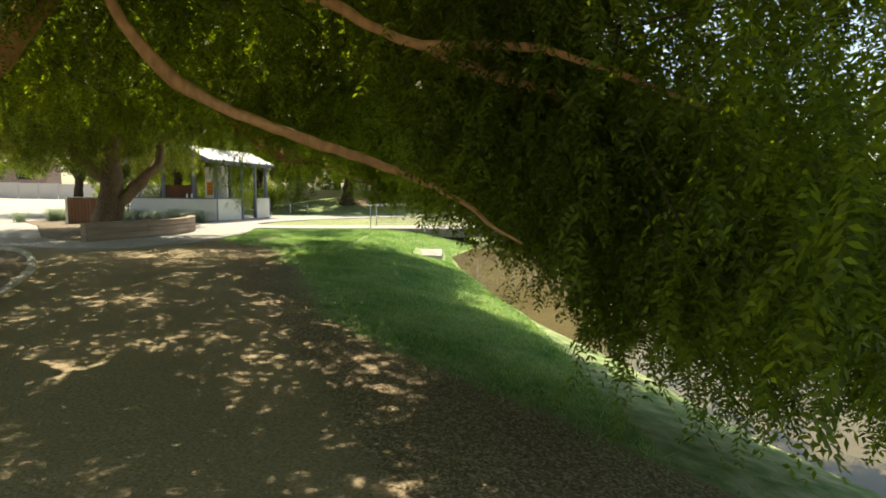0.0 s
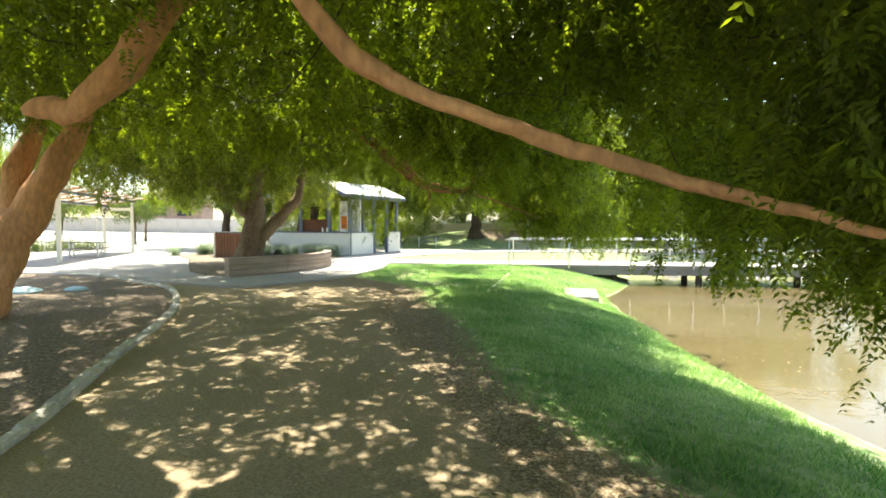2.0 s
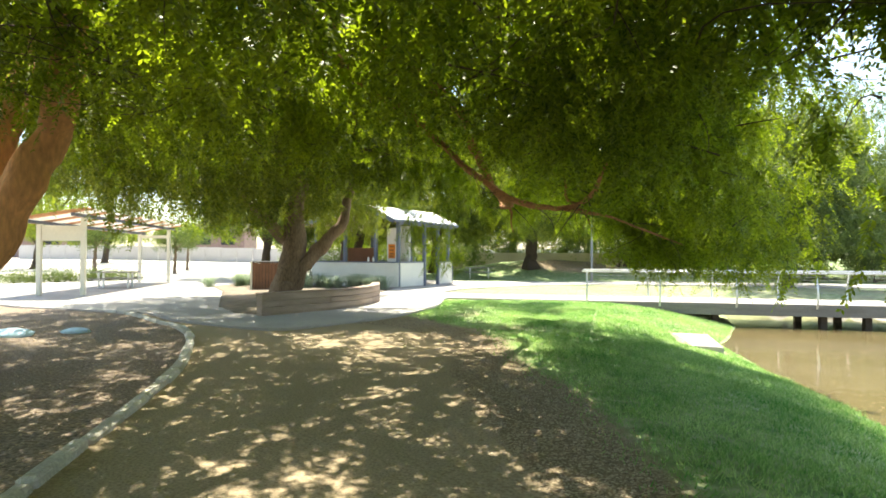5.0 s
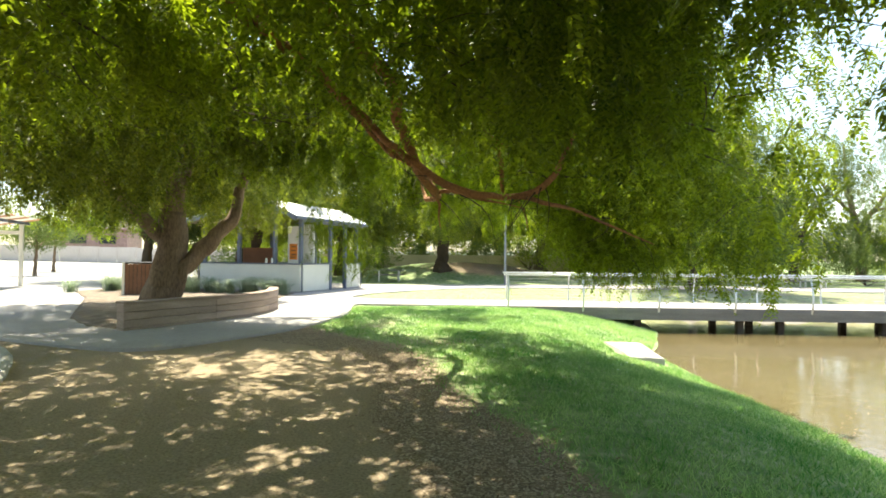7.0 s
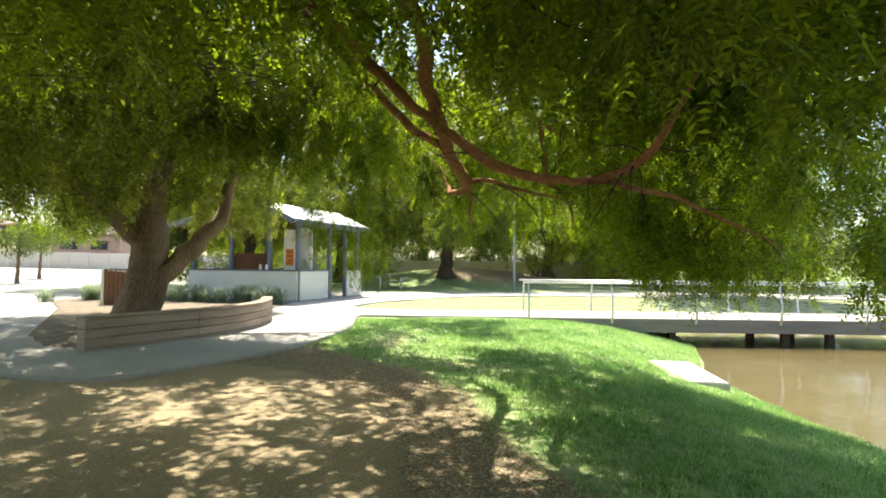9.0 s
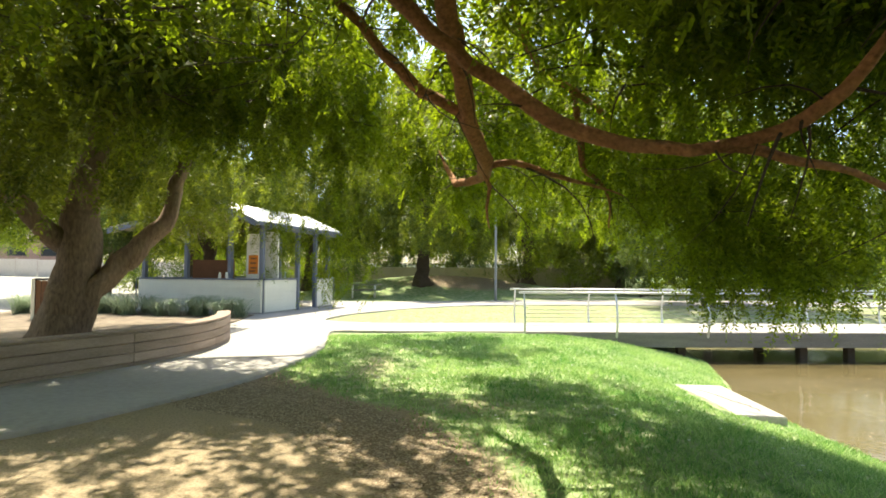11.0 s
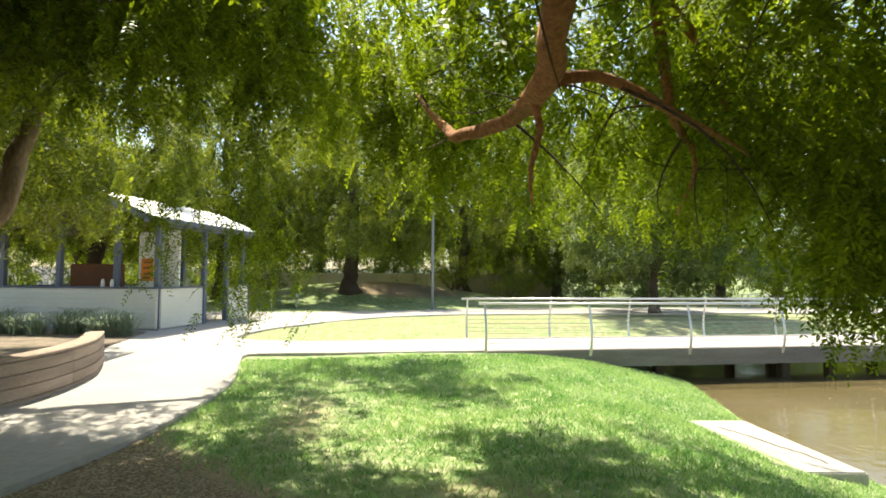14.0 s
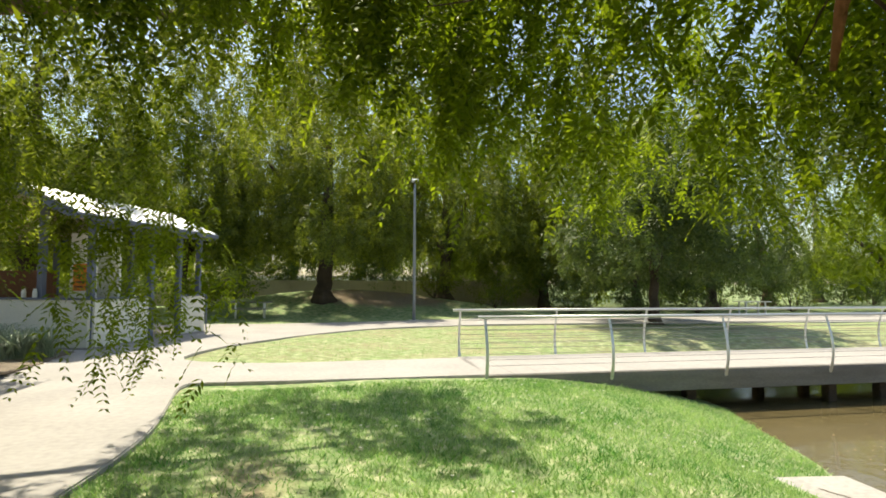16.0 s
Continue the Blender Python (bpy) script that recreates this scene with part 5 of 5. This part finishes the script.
for i in range(15):
    x, y = -4.0 + 2.9 * i + r3.uniform(-0.6, 0.6), 56.0 + r3.uniform(-2, 2)
    shrub(x, y, on(x, y), r3.uniform(1.9, 2.6), r3.uniform(2.6, 3.8), (M_LEAF_DARK, M_LEAF_DARK, M_LEAF)[i % 3], "dense green shrub at the back of the park", 1100, (0.2, 0.08))
for i in range(6):
    x, y = -30.0 + 3.2 * i + r3.uniform(-0.6, 0.6), 52.0 + r3.uniform(-2, 2)
    shrub(x, y, on(x, y), r3.uniform(1.7, 2.3), r3.uniform(2.2, 3.2), (M_LEAF, M_LEAF_DARK)[i % 2], "dense green shrub at the back of the park", 900, (0.2, 0.08))

for i in range(9):
    x, y = -27.0 + 2.7 * i + r3.uniform(-0.6, 0.6), 59.5 + r3.uniform(-1.2, 1.2)
    shrub(x, y, on(x, y), r3.uniform(2.0, 2.6), r3.uniform(4.0, 5.6), (M_LEAF_DARK, M_LEAF_FAR)[i % 2], "tall green shrub behind the beige wall", 1300, (0.22, 0.09))
for i in range(7):
    x, y = -32.6 + 0.4 * i + r3.uniform(-0.15, 0.15), 27.0 + 0.85 * i
    shrub(x, y, on(x, y), r3.uniform(0.5, 0.7), r3.uniform(0.55, 0.8), M_LEAF_DARK, "low green shrub in the mulch strip by the pergola", 500, (0.1, 0.04), "shrubs by the pergola")

for x, y, z_, h, rad in ((-36.2, 42.6, 0.02, 4.2, 1.9), (-34.5, 33.6, 0.02, 4.4, 2.1), (-19.3, 32.2, 0.05, 4.6, 1.8), (-43, 52, 0.2, 4.6, 2.2)):
    k = 90
    d = unit(rng.normal(size=(k, 3))) * (rng.random(k) ** 0.4)[:, None]
    c = d * np.array([rad, rad, h * 0.28]) + np.array([0, 0, h * 0.72])
    tree("young_tree", pose(x, y, z_ + 0.02), "young park tree with a slim trunk and loose crown", [[(0, 0, -0.1, 0.13), (0.03, 0, 1.2, 0.1), (0, 0.05, h * 0.6, 0.07), (0.05, 0, h * 0.9, 0.03)],
         [(0.02, 0, h * 0.45, 0.05), (rad * 0.4, 0.1, h * 0.65, 0.035), (rad * 0.6, 0.1, h * 0.8, 0.015)], [(0.02, 0, h * 0.48, 0.05), (-rad * 0.4, -0.1, h * 0.66, 0.035), (-rad * 0.6, 0.2, h * 0.8, 0.015)]],
         M_BARK_G, clumps(c, 0.5, 90, (0.14, 0.05)), M_LEAF_DARK, 0.3, "young trees near the pergola")

# a tall gum with an open crown beyond the water
k = 130
d = unit(rng.normal(size=(k, 3))) * (rng.random(k) ** 0.3)[:, None]
c = d * np.array([5.5, 4.5, 3.2]) + np.array([0.5, 0, 9.0])
c = c[patchy(c[:, 0], c[:, 1], c[:, 2], 0.7) > -0.1]
tree("gum_tree", pose(24.5, 55, on(24.5, 55)), "tall open-crowned gum tree with pale olive leaves", [
    [(0, 0, -0.2, 0.4), (0.1, 0, 2.5, 0.33), (-0.4, 0.2, 5.0, 0.26), (-0.9, 0.3, 8.0, 0.16), (-1.2, 0.2, 11, 0.06)],
    [(-0.2, 0.1, 4.0, 0.2), (1.2, 0, 6.0, 0.16), (2.8, 0.2, 8.2, 0.1), (4.2, 0.1, 10, 0.04)],
    [(0.8, 0, 5.4, 0.12), (2.4, -0.4, 6.2, 0.09), (4.5, -0.3, 7.4, 0.04)],
    [(-0.5, 0.2, 5.4, 0.15), (-2.2, 0.4, 7.2, 0.1), (-4.0, 0.2, 9.2, 0.04)]], M_BARK_G, clumps(c, 1.0, 60, (0.24, 0.06)), M_LEAF_GUM, 0.3)


# ---- seats and tables ----
def picnic_table(x, y, z, turn, material, label, legs=M_STEEL):
    t = thing("picnic_table", pose(x, y, z, 0, 0, turn), label, "picnic table", "picnic tables")
    for i in range(5):
        part("top_board", box(-0.95, -0.37 + 0.15 * i, 0.71, 0.95, -0.23 + 0.15 * i, 0.75, 0.005), material, t)
    for sy in (-1, 1):
        for i in range(2):
            y0 = sy * 0.66 + (i - 1) * 0.14
            part("seat_board", box(-0.95, y0 + 0.004, 0.42, 0.95, y0 + 0.136, 0.455, 0.005), material, t)
    for sx in (-0.62, 0.62):
        part("leg", box(sx - 0.04, -0.3, 0, sx + 0.04, -0.22, 0.705), legs, t)
        part("leg", box(sx - 0.04, 0.22, 0, sx + 0.04, 0.3, 0.705), legs, t)
        part("cross_bar", box(sx - 0.035, -0.78, 0.36, sx + 0.035, 0.78, 0.415), legs, t)


picnic_table(-24.4, 25.6, 0.075, 26, M_GREYBEAM, "grey timber picnic table under the pergola")
picnic_table(-10.9, 42.0, on(-10.9, 42.0), 14, M_GREYBEAM, "weathered picnic table on white legs beside the far path", M_WHITE)
picnic_table(15.6, 44.4, on(15.6, 44.4), 5, M_CREAM, "pale picnic table on the far lawn")


def boundary_wall():
    w = thing("boundary_wall", pose(-21, 55.9, on(-8, 55.5) - 0.3, 0, 0, -3), "low beige rendered wall behind the mound", "wall")
    for i in range(14):
        part("wall_panel", box(2.0 * i, 0, 0, 2.0 * i + 1.98, 0.2, 1.9), M_RENDER, w)
        part("wall_cap", box(2.0 * i, -0.04, 1.904, 2.0 * i + 1.98, 0.24, 1.98), M_RENDER, w)


M_RENDER = mat("beige_render", (0.36, 0.31, 0.25), 0.9, var=0.15, scale=3)
boundary_wall()


def stone(x, y, sx, sy, h, material, label, seed):
    bm = bmesh.new()
    bmesh.ops.create_icosphere(bm, subdivisions=3, radius=1)
    for v in bm.verts:
        v.co *= 1 + 0.16 * noise.noise(v.co * 1.6 + Vector((seed, 0, 0)))
        v.co = Vector((v.co.x * sx, v.co.y * sy, max(v.co.z, -0.3) * h))
    for f in bm.faces:
        f.smooth = True
    t = part("stone", bm, material)
    t.location = (x, y, on(x, y) + 0.2 * h)
    tagged(t, label, "stone")


M_BLUE = mat("pale_blue_paint", (0.42, 0.60, 0.74), 0.6, var=0.15, scale=5)
stone(-13.9, 13.1, 0.42, 0.3, 0.12, M_BLUE, "flat stone painted pale blue at the mulch edge", 1)
stone(-13.2, 13.9, 0.30, 0.22, 0.08, M_BLUE, "flat stone painted pale blue at the mulch edge", 4)
for i in range(16):
    u = i / 15
    x = 3.0 + 14 * u
    stone(x, float(far_bank(np.array(x))) - 0.9 + r3.uniform(-0.2, 0.2), r3.uniform(0.4, 0.7), r3.uniform(0.3, 0.5), r3.uniform(0.25, 0.45), M_SLAB, "pale rock along the far bank of the pond", i)

# ---- small covers of the ground ----
def scatter(n, x0, x1, y0, y1):
    return rng.uniform(x0, x1, n), rng.uniform(y0, y1, n)


def grass():
    x, y = scatter(330000, -8.2, 1.6, 3.0, 27.0)
    x2, y2 = scatter(26000, -9.4, 3.0, 27.5, 37)
    x, y = np.r_[x, x2], np.r_[y, y2]
    w = regions(x, y)[0]
    worn = 0.5 * (patchy(x, y, 0, 2.4) + 1)
    onroad = (y > 24.4 + 0.12 * (x + 8)) & (y < 27.6 + 0.08 * (x + 3.3)) & (x > -9)
    tri = (y > 27) & (x < np.interp(y, [27.9, 30, 32.5, 36], [-9.2, -9.1, -7.9, -4.8]))
    ok = (rng.random(len(x)) < w ** 1.5 * (0.75 + 0.25 * worn)) & (x < shore(y) - 0.05) & ~onroad & ~tri & ~((x > -1.1) & (x < 0) & (y > 18.8) & (y < 21.2))
    x, y, w = x[ok], y[ok], w[ok]
    n = len(x)
    z = height(x, y)
    h = rng.uniform(0.022, 0.055, n) * (0.55 + 0.45 * w) * (1 + 0.7 * np.clip(patchy(x, y, 0, 1.6), 0, 1)) * np.where(y > 27, 0.7, 1)
    a = rng.random(n) * 2 * np.pi
    wd = rng.uniform(0.004, 0.008, n)
    sx, sy = np.cos(a) * wd, np.sin(a) * wd
    lx, ly = rng.normal(size=n) * 0.7 * h, rng.normal(size=n) * 0.7 * h
    q = np.stack([np.stack([x - sx, y - sy, z - 0.004], 1), np.stack([x + sx, y + sy, z - 0.004], 1),
                  np.stack([x + sx * 0.3 + lx, y + sy * 0.3 + ly, z + h], 1), np.stack([x - sx * 0.3 + lx, y - sy * 0.3 + ly, z + h], 1)], 1)
    ob = new("grass", quads_mesh("grass", q, M_GRASS))
    tagged(ob, "short green lawn grass on the pond bank", "grass", kind="stuff")


def fallen(n, which, x0, x1, y0, y1, size, material, name, label, category, lift=0.006):
    x, y = scatter(n, x0, x1, y0, y1)
    w = regions(x, y)[which]
    ok = (rng.random(n) < w) & (patchy(x, y, 0.4, 2.0) > -0.75)
    x, y = x[ok], y[ok]
    k = len(x)
    b = np.stack([x, y, height(x, y) + lift + 0.01 * rng.random(k)], 1)
    a = rng.random(k) * 2 * np.pi
    al = np.stack([np.cos(a), np.sin(a), rng.uniform(-0.15, 0.35, k)], 1)
    s = np.stack([-np.sin(a), np.cos(a), rng.uniform(-0.3, 0.3, k)], 1)
    ln, wd = size[0] * rng.uniform(0.5, 1.3, k)[:, None], size[1] * rng.uniform(0.6, 1.2, k)[:, None]
    q = np.stack([b, b + al * ln * 0.5 + s * wd * 0.5, b + al * ln, b + al * ln * 0.5 - s * wd * 0.5], 1)
    tagged(new(name, quads_mesh(name, q, material)), label, category, kind="stuff")


grass()
fallen(42000, 1, -9, 2.5, 1.5, 19.6, (0.06, 0.022), M_DEADLEAF, "fallen_leaves", "dry brown fallen leaves along the path verge", "leaf litter")
fallen(26000, 2, -16, -3, 2.5, 17, (0.06, 0.02), M_DEADLEAF, "bark_chips", "scattered bark chips and dry leaves on the mulch", "mulch")


def crack():
    pts = smooth_line([(-0.72, 20.75), (-0.55, 20.3), (-0.48, 19.9), (-0.36, 19.5), (-0.33, 19.15)], 0.05)
    v, f = [], []
    for i, (x, y) in enumerate(pts):
        x += 0.03 * noise.noise(Vector((x * 9, y * 9, 0)))
        v += [(x - 0.012, y, -0.426), (x + 0.012, y, -0.426)]
        if i:
            f.append((2 * i - 2, 2 * i - 1, 2 * i + 1, 2 * i))
    tagged(new("crack", mesh_from("crack", v, f, M_BARK_D)), "dark crack across the concrete landing", "crack", kind="structure")


crack()
fx, fy = rng.uniform(-6.5, -0.8, 90), rng.uniform(15.5, 24.5, 90)
ok = regions(fx, fy)[0] > 0.6
fx, fy = fx[ok], fy[ok]
b = np.stack([fx, fy, height(fx, fy) + 0.07], 1)
petals = np.concatenate([leaf_quads(b, unit(np.stack([np.full(len(b), math.cos(a)), np.full(len(b), math.sin(a)), np.full(len(b), 0.35)], 1)), 0.02, 0.011, 0) for a in np.arange(6) * math.pi / 3])
tagged(new("lawn_flowers", quads_mesh("lawn_flowers", petals, M_WHITE)), "tiny white flowers scattered in the lawn", "flowers", kind="stuff")

gx, gy = rng.uniform(1.0, 12, 4200), rng.uniform(4, 26, 4200)
ok = (gx > shore(gy) + 0.15) & (patchy(gx, gy, 0, 0.9) > 0.0)
gx, gy = gx[ok], gy[ok]
ga = rng.random(len(gx)) * 2 * np.pi
flt = leaf_quads(np.stack([gx, gy, np.full(len(gx), WATER_Z + 0.005)], 1), np.stack([np.cos(ga), np.sin(ga), 0 * ga], 1), rng.uniform(0.02, 0.07, len(gx)), 0.02, 0.0, np.tile([0.0, 0.0, 6.0], (len(gx), 1)))
flt[:, :, 2] = WATER_Z + 0.005
tagged(new("floating_leaves", quads_mesh("floating_leaves", flt, M_DEADLEAF)), "dry leaves afloat on the pond", "leaf litter", kind="stuff")
